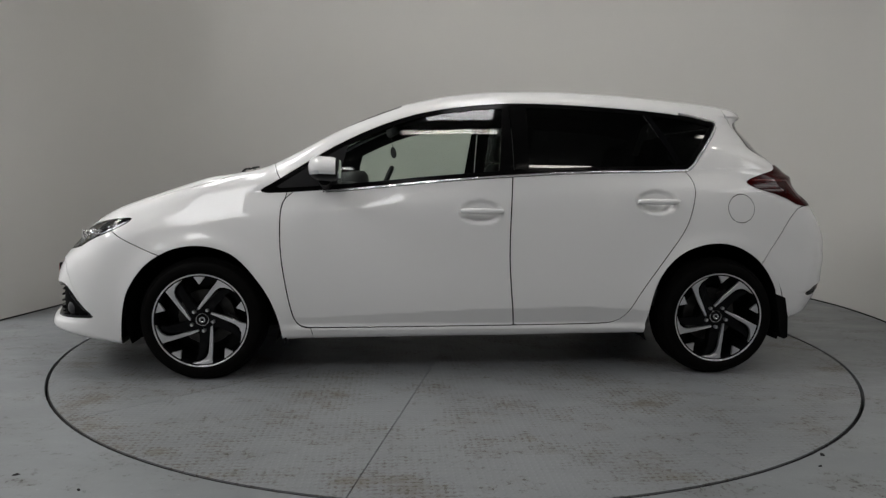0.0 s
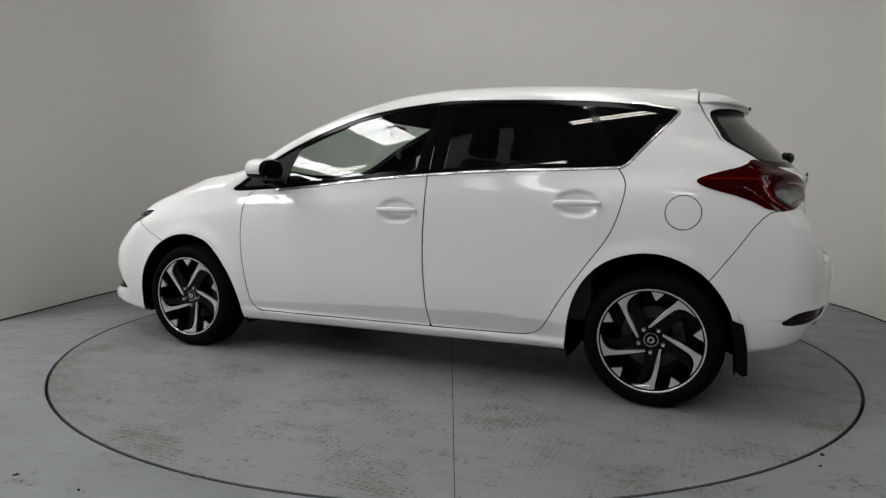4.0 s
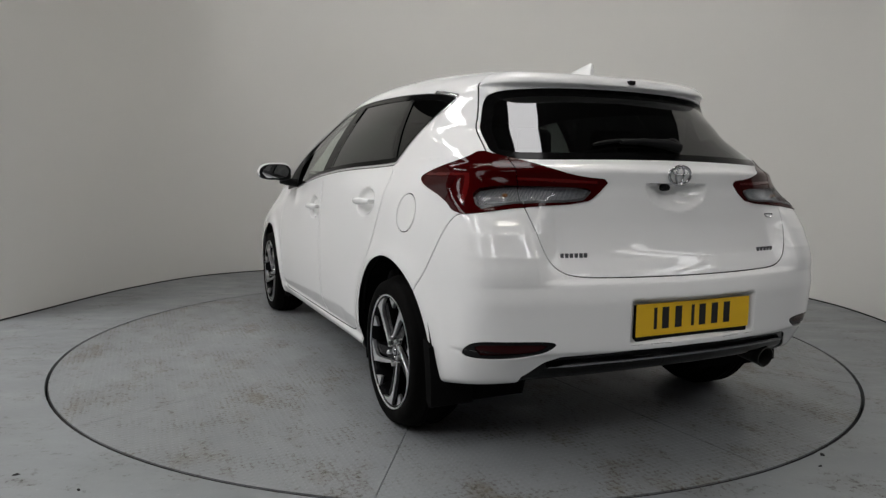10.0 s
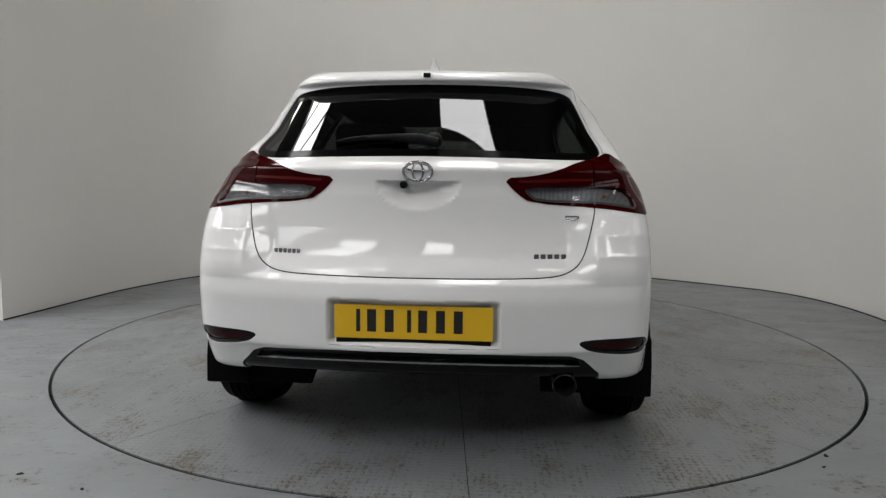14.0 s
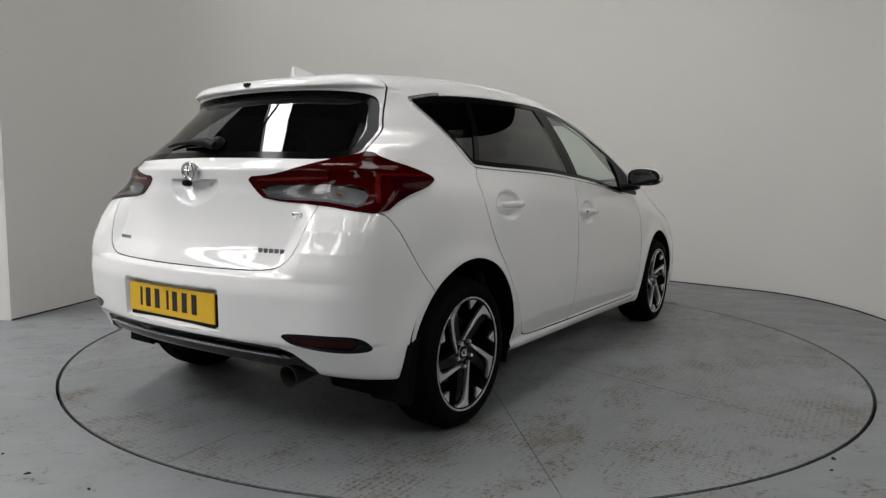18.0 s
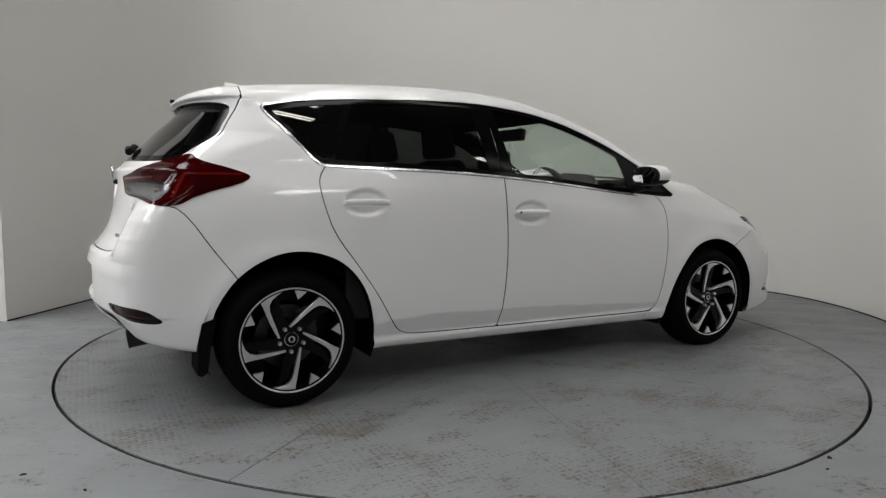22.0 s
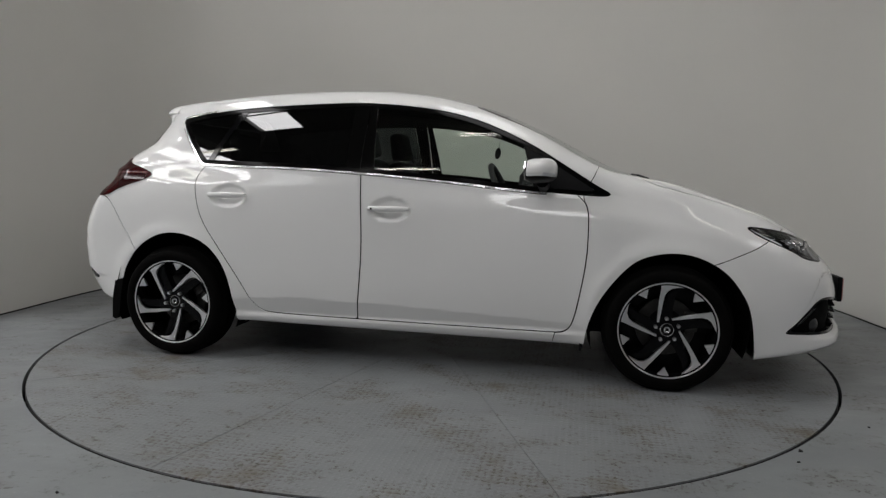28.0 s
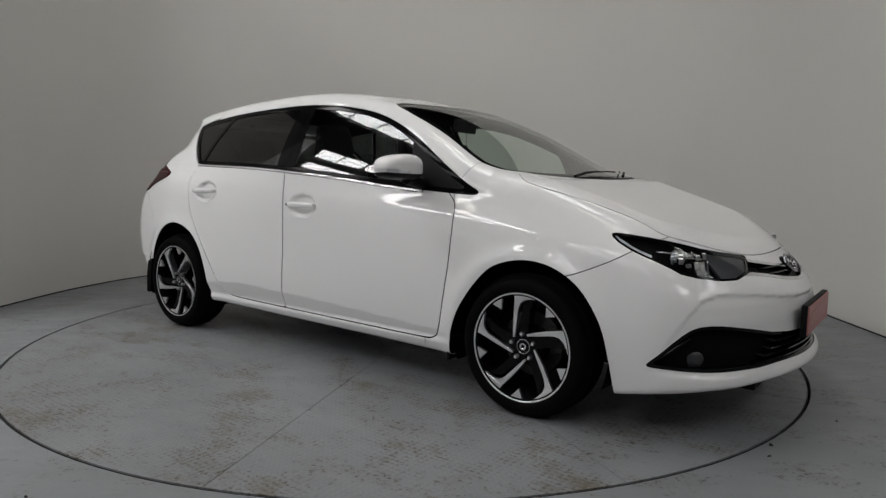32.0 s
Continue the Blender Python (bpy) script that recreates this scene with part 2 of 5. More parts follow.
def studio():
    line, high, thick = wall_line(), 3.5, .12
    n = len(line)
    bm, rings = bmesh.new(), []
    for i, (x, y) in enumerate(line):
        a, b = Vector(line[max(i - 1, 0)]), Vector(line[min(i + 1, n - 1)])
        d = (b - a).normalized()
        o = Vector((-d.y, d.x)) * thick
        rings.append([bm.verts.new(q) for q in ((x, y, -.02), (x, y, high), (x + o.x, y + o.y, high), (x + o.x, y + o.y, -.02))])
    for p, q in zip(rings, rings[1:]):
        for k in range(4):
            bm.faces.new((p[k], p[(k + 1) % 4], q[(k + 1) % 4], q[k]))
    bm.faces.new(rings[0][::-1])
    bm.faces.new(rings[-1])
    w = part("wall_backdrop", bm, "wall", smooth=40)
    tagged(w, "off-white painted curved studio wall, smooth and slightly scuffed", "wall", kind="structure")
    # a thin dark joint where the wall meets the floor
    joint = []
    for i, (x, y) in enumerate(line):
        a, b = Vector(line[max(i - 1, 0)]), Vector(line[min(i + 1, n - 1)])
        d = (b - a).normalized()
        o = Vector((d.y, -d.x))
        joint += [(x + o.x * .002, y + o.y * .002, .001), (x + o.x * .002, y + o.y * .002, .010), (x + o.x * .010, y + o.y * .010, .001)]
    jf = []
    for i in range(n - 1):
        for k in range(3):
            jf.append((3 * i + k, 3 * i + (k + 1) % 3, 3 * i + 3 + (k + 1) % 3, 3 * i + 3 + k))
    tagged(put("trim", joint, jf, "gap"), "dark sealant joint along the foot of the wall", "trim", kind="structure")

    # floor with a round hole for the turntable
    seg, verts, faces = 128, [], []
    for r in (RING + .004, 2.9, 4.0):
        verts += [(r * math.cos(2 * math.pi * i / seg), r * math.sin(2 * math.pi * i / seg), 0) for i in range(seg)]
    for i in range(seg):
        a = 2 * math.pi * i / seg
        k = 15.0 / max(abs(math.cos(a)), abs(math.sin(a)))
        verts.append((k * math.cos(a), k * math.sin(a), 0))
    verts += [((RING + .004) * math.cos(2 * math.pi * i / seg), (RING + .004) * math.sin(2 * math.pi * i / seg), -.09) for i in range(seg)]
    for q in range(3):
        for i in range(seg):
            j = (i + 1) % seg
            faces.append((q * seg + i, (q + 1) * seg + i, (q + 1) * seg + j, q * seg + j))
    for i in range(seg):
        j = (i + 1) % seg
        faces.append((4 * seg + i, i, j, 4 * seg + j))
    tagged(put("floor", verts, faces, "floor"), "worn grey painted concrete floor with scuffs and specks", "floor", kind="structure")
    pit = lathe([(0, -.09), (RING + .3, -.09), (RING + .3, -.12), (0, -.12)], 64, "z")
    tagged(part("pit", pit, "gap"), "dark pit under the turntable", "pit", kind="structure")

    # the flat wall that runs on from the backdrop's left end, and the cream board on it
    tagged(part("wall_partition", box((-9.5, .243, 0, -3.094, .363, 3.5)), "wall_flat", bevel=.006), "off-white painted flat partition wall", "wall", kind="structure")
    board = part("notice_board", box((-3.78, .222, 1.045, -3.165, .241, 1.565)), "cream", bevel=.003)
    tagged(board, "cream notice board with a brown edge on the partition wall", "notice board")
    part("edge_strip", box((-3.79, .219, 1.026, -3.150, .242, 1.044)), "brown", board, "brown bottom edge", bevel=.002)
    part("edge_strip", box((-3.164, .219, 1.044, -3.150, .242, 1.565)), "brown", board, "brown side edge", bevel=.002)
    for k in range(5):
        part("text_bar", box((-3.55 + .02 * (k % 2), .219, 1.46 - .06 * k, -3.22, .2215, 1.475 - .06 * k)), "steel", board, "grey bar of faint print")

    # the shed round the studio
    s, t, far = 9.5, .15, -11.0
    tagged(part("wall_north", box((-s, s - .5, 0, s, s - .5 + t, ROOF + .4)), "shed_wall"), "grey shed wall behind the backdrop", "wall", kind="structure")
    tagged(part("wall_south", box((-s, far - t, 0, s, far, ROOF + .4)), "shed_wall"), "grey shed wall", "wall", kind="structure")
    tagged(part("wall_east", box((s, far, 0, s + t, s, ROOF + .4)), "shed_wall"), "grey shed wall", "wall", kind="structure")
    tagged(part("wall_west", box((-s - t, far, 0, -s, s, ROOF + .4)), "shed_wall"), "grey shed wall", "wall", kind="structure")
    # roof with the openings of the roof lights, the added ones too
    xs = sorted({-s, s, *[v for q in ROOF_AND_ADDED_LIGHTS for v in (q[0] - q[2] / 2, q[0] + q[2] / 2)]})
    ys = sorted({far, s, *[v for q in ROOF_AND_ADDED_LIGHTS for v in (q[1] - q[3] / 2, q[1] + q[3] / 2)]})
    boxes = []
    for x0, x1 in zip(xs, xs[1:]):
        for y0, y1 in zip(ys, ys[1:]):
            cx, cy = (x0 + x1) / 2, (y0 + y1) / 2
            if not any(abs(cx - q[0]) < q[2] / 2 and abs(cy - q[1]) < q[3] / 2 for q in ROOF_AND_ADDED_LIGHTS):
                boxes.append((x0, y0, ROOF, x1, y1, ROOF + .2))
    tagged(part("ceiling", box(*boxes), "shed"), "grey sheet roof of the shed", "ceiling", kind="structure")
    for k, (lx, ly, sx, sy) in enumerate(ROOF_AND_ADDED_LIGHTS):
        bars = []
        rows = max(2, round(sy / .9))
        for i in range(1, rows):
            y = ly - sy / 2 + sy * i / rows
            bars.append((lx - sx / 2, y - .035, ROOF + .01, lx + sx / 2, y + .035, ROOF + .06))
        ob = part("glazing_bars", box(*bars), "steel")
        tagged(ob, "dark steel glazing bars across a roof light or an added light", "roof light", "roof lights", kind="structure")
    for i, (bx, by) in enumerate(BATTENS):
        root = new("ceiling_light")
        root.matrix_world = pose(bx, by, ROOF - .16)
        tagged(root, "white fluorescent batten hung under the roof, lit", "lamp", "ceiling lights")
        part("housing", box((-.78, -.09, .03, .78, .09, .09)), "white_metal", root, bevel=.008)
        for k in (-1, 1):
            part("tube", tube_along([(-.74, k * .055, .004), (.74, k * .055, .004)], .026, 12), "tube", root, "lit fluorescent tube", smooth=40)
            part("hanger", tube_along([(k * .6, 0, .09), (k * .6, 0, .16)], .006, 6), "steel", root, smooth=40)


studio()

turntable = new("turntable")
tagged(turntable, "round grey painted turntable of tread plate, level with the floor, dirty", "turntable")
part("disc", lathe([(0, -.007), (RING - .012, -.007), (RING - .008, -.012), (RING - .008, -.06), (0, -.06)], 120, "z"), "gap", turntable, "dark steel disc")
for i in range(10):
    # ten sector plates with narrow joints between them
    a0, a1 = radians(4.6 + 36 * i), radians(4.6 + 36 * (i + 1))
    mid = (a0 + a1) / 2
    gap = .0016
    o = Vector((math.cos(mid), math.sin(mid))) * (gap / math.sin(radians(18)))
    bm = bmesh.new()
    rim = [(o.x, o.y)] + [(o.x + (RING - .012 - o.length) * math.cos(a0 + (a1 - a0) * k / 18), o.y + (RING - .012 - o.length) * math.sin(a0 + (a1 - a0) * k / 18)) for k in range(19)]
    top, low = [bm.verts.new((x, y, 0)) for x, y in rim], [bm.verts.new((x, y, -.006)) for x, y in rim]
    bm.faces.new(top)
    bm.faces.new(low[::-1])
    for k in range(len(rim)):
        q = (k + 1) % len(rim)
        bm.faces.new((top[k], low[k], low[q], top[q]))
    part("plate", bm, "plate", turntable)


# loose chips and crumbs of dirt on the floor
for cx, cy, size, turn in ((-1.433, -2.079, .024, 20), (1.362, -1.797, .034, 75), (-1.169, -2.176, .020, 130), (1.30, -1.90, .014, 10), (-1.62, -1.93, .012, 60), (1.78, -1.55, .015, 100)):
    bm = bmesh.new()
    rng = random.Random(int(cx * 1000) + 7)
    ring = [(math.cos(a) * size * rng.uniform(.35, .6), math.sin(a) * size * rng.uniform(.15, .34)) for a in [2 * math.pi * i / 9 for i in range(9)]]
    low, top = [bm.verts.new((x, y, 0)) for x, y in ring], [bm.verts.new((x * .7, y * .7, .003 + rng.uniform(0, .002))) for x, y in ring]
    bm.faces.new(low[::-1])
    bm.faces.new(top)
    for i in range(9):
        bm.faces.new((low[i], low[(i + 1) % 9], top[(i + 1) % 9], top[i]))
    crumb = part("dirt_chip", bm, "gap")
    crumb.matrix_world = pose(cx, cy, .0002, 0, 0, turn)
    tagged(crumb, "small dark chip of dirt lying on the floor", "debris", "dirt chips")


# ---- shape of the car body: x ahead, y to its left, z up, origin on the floor between the axles ----
def spline(xs, ys):
    """A smooth monotone curve through control points, as a function of arrays."""
    xs, ys = np.array(xs, float), np.array(ys, float)
    order = np.argsort(xs)
    xs, ys = xs[order], ys[order]
    h = np.diff(xs)
    d = np.diff(ys) / h
    m = np.zeros(len(xs))
    m[0], m[-1] = d[0], d[-1]
    for i in range(1, len(xs) - 1):
        if d[i - 1] * d[i] > 0:
            w1, w2 = 2 * h[i] + h[i - 1], h[i] + 2 * h[i - 1]
            m[i] = (w1 + w2) / (w1 / d[i - 1] + w2 / d[i])

    def f(x):
        x = np.asarray(x, float)
        i = np.clip(np.searchsorted(xs, x) - 1, 0, len(h) - 1)
        t = (x - xs[i]) / h[i]
        tc = np.clip(t, 0, 1)
        v = (ys[i] * (1 + 2 * tc) * (1 - tc) ** 2 + h[i] * m[i] * tc * (1 - tc) ** 2
             + ys[i + 1] * tc ** 2 * (3 - 2 * tc) + h[i] * m[i + 1] * tc ** 2 * (tc - 1))
        return v + np.where(t < 0, m[i] * t * h[i], 0) + np.where(t > 1, m[i + 1] * (t - 1) * h[i], 0)
    return f


def eased(f, lo, hi, width):
    """A curve with its bends eased over a width, so that reflections run smooth along it."""
    h = .004
    n = int(3 * width / h)
    x = lo + h * np.arange(int((hi - lo) / h))
    k = np.exp(-.5 * (h * np.arange(-n, n + 1) / width) ** 2)
    y = np.convolve(f(lo + h * np.arange(-n, len(x) + n)), k / k.sum(), "valid")
    return lambda v: np.interp(v, x, y)


def rounded(points, times=2):
    """A polygon with its corners cut off in turn, so that it runs smooth."""
    p = np.array(points, float)
    for _ in range(times):
        q = np.roll(p, -1, 0)
        a, b = p * .75 + q * .25, p * .25 + q * .75
        p = np.stack([a, b], 1).reshape(-1, p.shape[1])
    return p


def inside_of(uv, poly):
    """Signed distance to a polygon: negative inside."""
    poly = np.array(poly, float)
    a, b = poly, np.roll(poly, -1, 0)
    best = np.full(len(uv), 1e9)
    odd = np.zeros(len(uv), bool)
    for (ax, ay), (bx, by) in zip(a, b):
        ex, ey = bx - ax, by - ay
        wx, wy = uv[:, 0] - ax, uv[:, 1] - ay
        t = np.clip((wx * ex + wy * ey) / max(ex * ex + ey * ey, 1e-12), 0, 1)
        best = np.minimum(best, (wx - t * ex) ** 2 + (wy - t * ey) ** 2)
        if by != ay:
            odd ^= ((ay > uv[:, 1]) != (by > uv[:, 1])) & (wx < ex * wy / ey)
    return np.sqrt(best) * np.where(odd, -1, 1)


belt_y = spline([2.3, 2.0, 1.64, 1.3, 1.0, 0.56, 0.14, -0.22, -0.55, -1.13, -1.35, -1.7, -2.1],
                [0.65, 0.742, 0.8, 0.8, 0.803, 0.816, 0.843, 0.854, 0.845, 0.785, 0.772, 0.71, 0.615])
belt_z = spline([2.3, 2.0, 1.64, 1.3, 1.0, .56, .14, -.22, -.55, -1.13, -1.5, -2.1],
                [.66, .74, .82, .88, .925, .945, .985, 1.018, 1.04, 1.058, 1.07, 1.08])
rail_y = spline([1.2, 0.75, 0.3, -0.28, -0.87, -1.35, -1.7],
                [0.81, 0.768, 0.648, 0.628, 0.623, 0.609, 0.56])
rail_z = spline([1.2, .75, .3, -.28, -.87, -1.35, -1.7], [1.05, 1.12, 1.32, 1.40, 1.38, 1.315, 1.25])
mid_y = spline([2.3, 2.1, 1.8, 1.3, 1.0, 0, -1.0, -1.3, -1.6, -1.9, -2.2],
               [0.78, 0.83, 0.872, 0.882, 0.882, 0.884, 0.882, 0.874, 0.838, 0.797, 0.755])
shoulder = spline([-.1, 0, .06, .11, .2, .3, .42, 1.5], [1.2, 1, .70, .42, .19, .06, 0, 0])
top_z = spline([2.5, 2.25, 2.15, 2.0, 1.8, 1.6, 1.4, 1.2, 1.12, 1.0, 0.8, 0.6, 0.42, 0.3, 0.15, 0, -0.2, -0.45, -0.8, -1.1, -1.4, -1.62, -1.8],
               [0.44, 0.644, 0.684, 0.736, 0.811, 0.884, 0.951, 1.016, 1.048, 1.102, 1.209, 1.308, 1.381, 1.413, 1.447, 1.466, 1.481, 1.486, 1.476, 1.456, 1.429, 1.396, 1.354])
rear_x = spline([0.1, 0.2, 0.3, 0.41, 0.43, 0.5, 0.58, 0.64, 0.67, 0.75, 0.85, 0.92, 0.97, 1.02, 1.05, 1.07, 1.2, 1.34, 1.355, 1.4, 1.5],
                [-1.84, -1.9, -1.98, -2.047, -2.062, -2.066, -2.068, -2.055, -2.042, -1.99, -1.95, -1.936, -1.93, -1.933, -1.9, -1.884, -1.762, -1.64, -1.665, -1.648, -1.55])
rear_c = spline([0.3, 0.85, 1.0, 1.1, 1.2, 1.5],
                [-0.03, -0.03, 0.28, 0.50, 1.05, .7])
front_x = spline([0.05, 0.12, 0.17, 0.205, 0.235, 0.265, 0.30, 0.36, 0.45, 0.52, 0.58, 0.64, 0.7, 0.75, 0.85],
                 [2.05, 2.13, 2.19, 2.232, 2.256, 2.250, 2.230, 2.236, 2.234, 2.218, 2.183, 2.13, 2.085, 2.05, 1.97])
bottom_z = spline([2.4, 2.2, 2.05, 1.92, 1.78, 1.68, .9, -.92, -1.66, -1.95, -2.1], [.238, .234, .226, .207, .184, .168, .19, .213, .27, .32, .36])

belt_y, belt_z, mid_y = eased(belt_y, -2.7, 2.7, .06), eased(belt_z, -2.7, 2.7, .07), eased(mid_y, -2.7, 2.7, .07)
rail_y, rail_z = eased(rail_y, -2.7, 2.7, .05), eased(rail_z, -2.7, 2.7, .05)
top_z, shoulder = eased(top_z, -2.7, 2.7, .022), eased(shoulder, -1.5, 1.6, .016)


POCKET = np.array([(.661, .305), (.617, .415), (.566, .502), (.52, .558), (.455, .577), (.30, .57), (.077, .542), (-.2, .53), (-.2, .30), (.2, .27), (.5, .27), (.64, .28)])   # sunk panel round the fog lamps, along the corner and up


def smax(a, b, k):
    h = np.maximum(k - np.abs(a - b), 0) / k
    return np.maximum(a, b) + h * h * k / 4


def side_y(x, z):
    """Half width of the body at x and height z, before the ends and the top close it."""
    by, bz, my = belt_y(x), belt_z(x), mid_y(x)
    y = my - (my - by) * shoulder(bz - z)
    low = np.maximum(.52 - z, 0)
    y = y - .30 * low ** 2
    crease = np.interp(x, [-1.1, -.6, 0, .9], [.33, .36, .345, .30])
    mask = np.clip((x + 1.05) / .15, 0, 1) * np.clip((.95 - x) / .12, 0, 1)
    y = y - mask * .28 * np.maximum(crease - z, 0)
    sill = np.clip((.275 - z) / .035, 0, 1)
    y = y + mask * .020 * sill * sill * (3 - 2 * sill)
    up = (z - bz) / np.maximum(rail_z(x) - bz, .05)
    green = by + (rail_y(x) - by) * up + .018 * np.clip(up, 0, 1) * (1 - np.clip(up, 0, 1)) * 4 * np.clip((rail_z(x) - bz) / .3, 0, 1)
    ahead = np.clip((x - .95) / .15, 0, 1)
    y = np.where(z > bz, green * (1 - ahead) + y * ahead, y)
    for cx, cz in ((-.06, .832), (-.955, .888)):                          # scoops behind the door handles
        d = ((x - cx) / .10) ** 2 + ((z - cz) / .056) ** 2
        s = np.clip((1.35 - d) / .8, 0, 1)
        y = y - .020 * s * s * (3 - 2 * s)
    for cx, cz, r in ((1.295, .31, .355), (-1.295, .315, .365)):      # arch flares
        d = np.hypot(x - cx, z - cz)
        y = y + .012 * np.exp(-((d - r) / .05) ** 2) * np.clip((z - .12) / .1, 0, 1)
    return y


def body_f(p):
    x, y, z = p[..., 0], np.abs(p[..., 1]), p[..., 2]
    fs = (y - side_y(x, z)) * .97
    sweep = .20 * np.clip((1.3 - x) / .25, 0, 1) * np.clip((x + .3) / .5, 0, 1)
    xt = x + sweep * y * y
    crown = np.interp(x, [.1, .6, 1.0, 1.3], [.045, .02, .02, -.02])
    e = .004
    slope = (top_z(xt + e) - top_z(xt - e)) / (2 * e)
    ft = (z - (top_z(xt) - crown * y * y - .035 * np.clip((.5 - x) / .4, 0, 1) * y ** 4)) / np.sqrt(1 + slope ** 2)
    rs = (rear_x(z + e) - rear_x(z - e)) / (2 * e)
    tray = .016 * np.clip((.60 - y) / .10, 0, 1) * np.clip((z - .650) / .016, 0, 1) * np.clip((.93 - z) / .2, 0, 1)   # the tailgate lies back of the bumper's corners
    tray = tray + .032 * np.clip((.286 - y) / .018, 0, 1) * np.clip((z - .444) / .014, 0, 1) * np.clip((.596 - z) / .014, 0, 1)   # number plate recess
    tray = tray + .040 * np.clip(1.15 - (y / .135) ** 2 - ((z - .975) / .085) ** 2, 0, 1) * (z < .982)   # hand scoop under the lip
    bow = np.interp(z, [.55, .70, .88, 1.0], [.25, .23, .23, .25])
    t = np.clip((y - .48) / .16, 0, 1)                                      # fuller quarters beside the tailgate
    tray = tray - .040 * t * t * (3 - 2 * t) * np.clip((z - .64) / .10, 0, 1) * np.clip((.93 - z) / .12, 0, 1)
    fr = (rear_x(z) + tray + bow * y * y + rear_c(z) * y ** 4 - x) / np.sqrt(1 + np.minimum(np.abs(rs), 2.0) ** 2)
    dip = np.zeros_like(x + y)
    near = (x > 1.75) & (z < .60)
    if near.any():
        q = np.stack([.6 * np.arctan2((y + 0 * x)[near] - .2, (x + 0 * y)[near] - 1.5), (z + 0 * x)[near]], 1)
        t = np.clip(-inside_of(q, POCKET) / .014, 0, 1)
        dip[near] = .010 * t * t * (3 - 2 * t)
    ff = (x + dip - (front_x(z) - .355 * y * y - .01 * y ** 4)) / np.sqrt(1 + np.minimum((.76 * y) ** 2, 1))
    fb = bottom_z(x) - z
    f = smax(fs, ft, np.interp(x, [-1.6, -1.2, .6, 1.1, 1.6], [.07, .10, .10, .12, .18]))
    f = smax(f, fr, np.interp(z, [.4, .7, 1.0, 1.1, 1.3], [.13, .09, .07, .06, .05]))
    f = smax(f, ff, np.interp(z, [.2, .5, .75], [.16, .16, .10]))
    return smax(f, fb, .025)


def body_n(p):
    e, g = .003, np.zeros_like(p)
    for k in range(3):
        d = np.zeros(3)
        d[k] = e
        g[..., k] = body_f(p + d) - body_f(p - d)
    return g / np.maximum(np.linalg.norm(g, axis=-1, keepdims=True), 1e-9)


def body_skin(step):
    """Half of the body's skin (y from just under 0) as vertices, normals and triangles."""
    ax = [np.arange(-2.15, 2.32, step), np.arange(-step * 1.5, .98, step), np.arange(.08, 1.54, step)]
    X = np.stack(np.meshgrid(*ax, indexing="ij"), -1)
    f = np.stack([body_f(s) for s in X])
    n = f.shape
    inside = f < 0
    c = np.zeros([k - 1 for k in n], int)
    for i in (0, 1):
        for j in (0, 1):
            for k in (0, 1):
                c += inside[i:n[0] - 1 + i, j:n[1] - 1 + j, k:n[2] - 1 + k]
    cells = (c > 0) & (c < 8)
    index = -np.ones(cells.shape, int)
    index[cells] = np.arange(cells.sum())
    idx = np.argwhere(cells)
    P = np.array([a[0] for a in ax]) + (idx + .5) * step
    for _ in range(8):
        e, g = .002, np.zeros_like(P)
        for k in range(3):
            d = np.zeros(3)
            d[k] = e
            g[:, k] = (body_f(P + d) - body_f(P - d)) / (2 * e)
        move = -(body_f(P) / np.maximum((g * g).sum(1), .2))[:, None] * g
        P += np.clip(move, -step, step) * .9
    quads = []
    for a in range(3):
        b, d = (a + 1) % 3, (a + 2) % 3
        lo = [slice(None)] * 3
        hi = [slice(None)] * 3
        lo[a], hi[a] = slice(0, -1), slice(1, None)
        cross = inside[tuple(lo)] != inside[tuple(hi)]
        q = np.argwhere(cross)
        q = q[(q[:, b] > 0) & (q[:, d] > 0) & (q[:, b] < n[b] - 1) & (q[:, d] < n[d] - 1)]
        sign = inside[tuple(q.T)]
        u, w = np.zeros(3, int), np.zeros(3, int)
        u[b], w[d] = 1, 1
        four = [index[tuple((q - o).T)] for o in (u + w, w, 0 * u, u)]
        four = np.stack(four, 1)
        four[~sign] = four[~sign][:, ::-1]
        quads.append(four)
    quads = np.concatenate(quads)
    quads = quads[(quads >= 0).all(1)]
    tri = np.concatenate([quads[:, [0, 1, 2]], quads[:, [0, 2, 3]]])
    return P, body_n(P), tri


# ---- car materials ----
def thin_glass(name, tint, gloss=1.0):
    m = bpy.data.materials.new(name)
    m.use_nodes = True
    n, l = m.node_tree.nodes, m.node_tree.links
    n.remove(n["Principled BSDF"])
    clear, shine, mx, fr = n.new("ShaderNodeBsdfTransparent"), n.new("ShaderNodeBsdfGlossy"), n.new("ShaderNodeMixShader"), n.new("ShaderNodeLayerWeight")
    clear.inputs[0].default_value = (*tint, 1)
    shine.inputs["Roughness"].default_value = .0
    shine.inputs[0].default_value = (gloss, gloss, gloss, 1)
    fr.inputs["Blend"].default_value = .5
    power, scale = n.new("ShaderNodeMath"), n.new("ShaderNodeMath")
    power.operation, scale.operation = "POWER", "MULTIPLY_ADD"
    power.inputs[1].default_value, scale.inputs[1].default_value, scale.inputs[2].default_value = 5.0, .94, .06
    l.new(fr.outputs["Facing"], power.inputs[0])
    l.new(power.outputs[0], scale.inputs[0])
    l.new(scale.outputs[0], mx.inputs[0])
    l.new(clear.outputs[0], mx.inputs[1])
    l.new(shine.outputs[0], mx.inputs[2])
    l.new(mx.outputs[0], n["Material Output"].inputs[0])
    return m


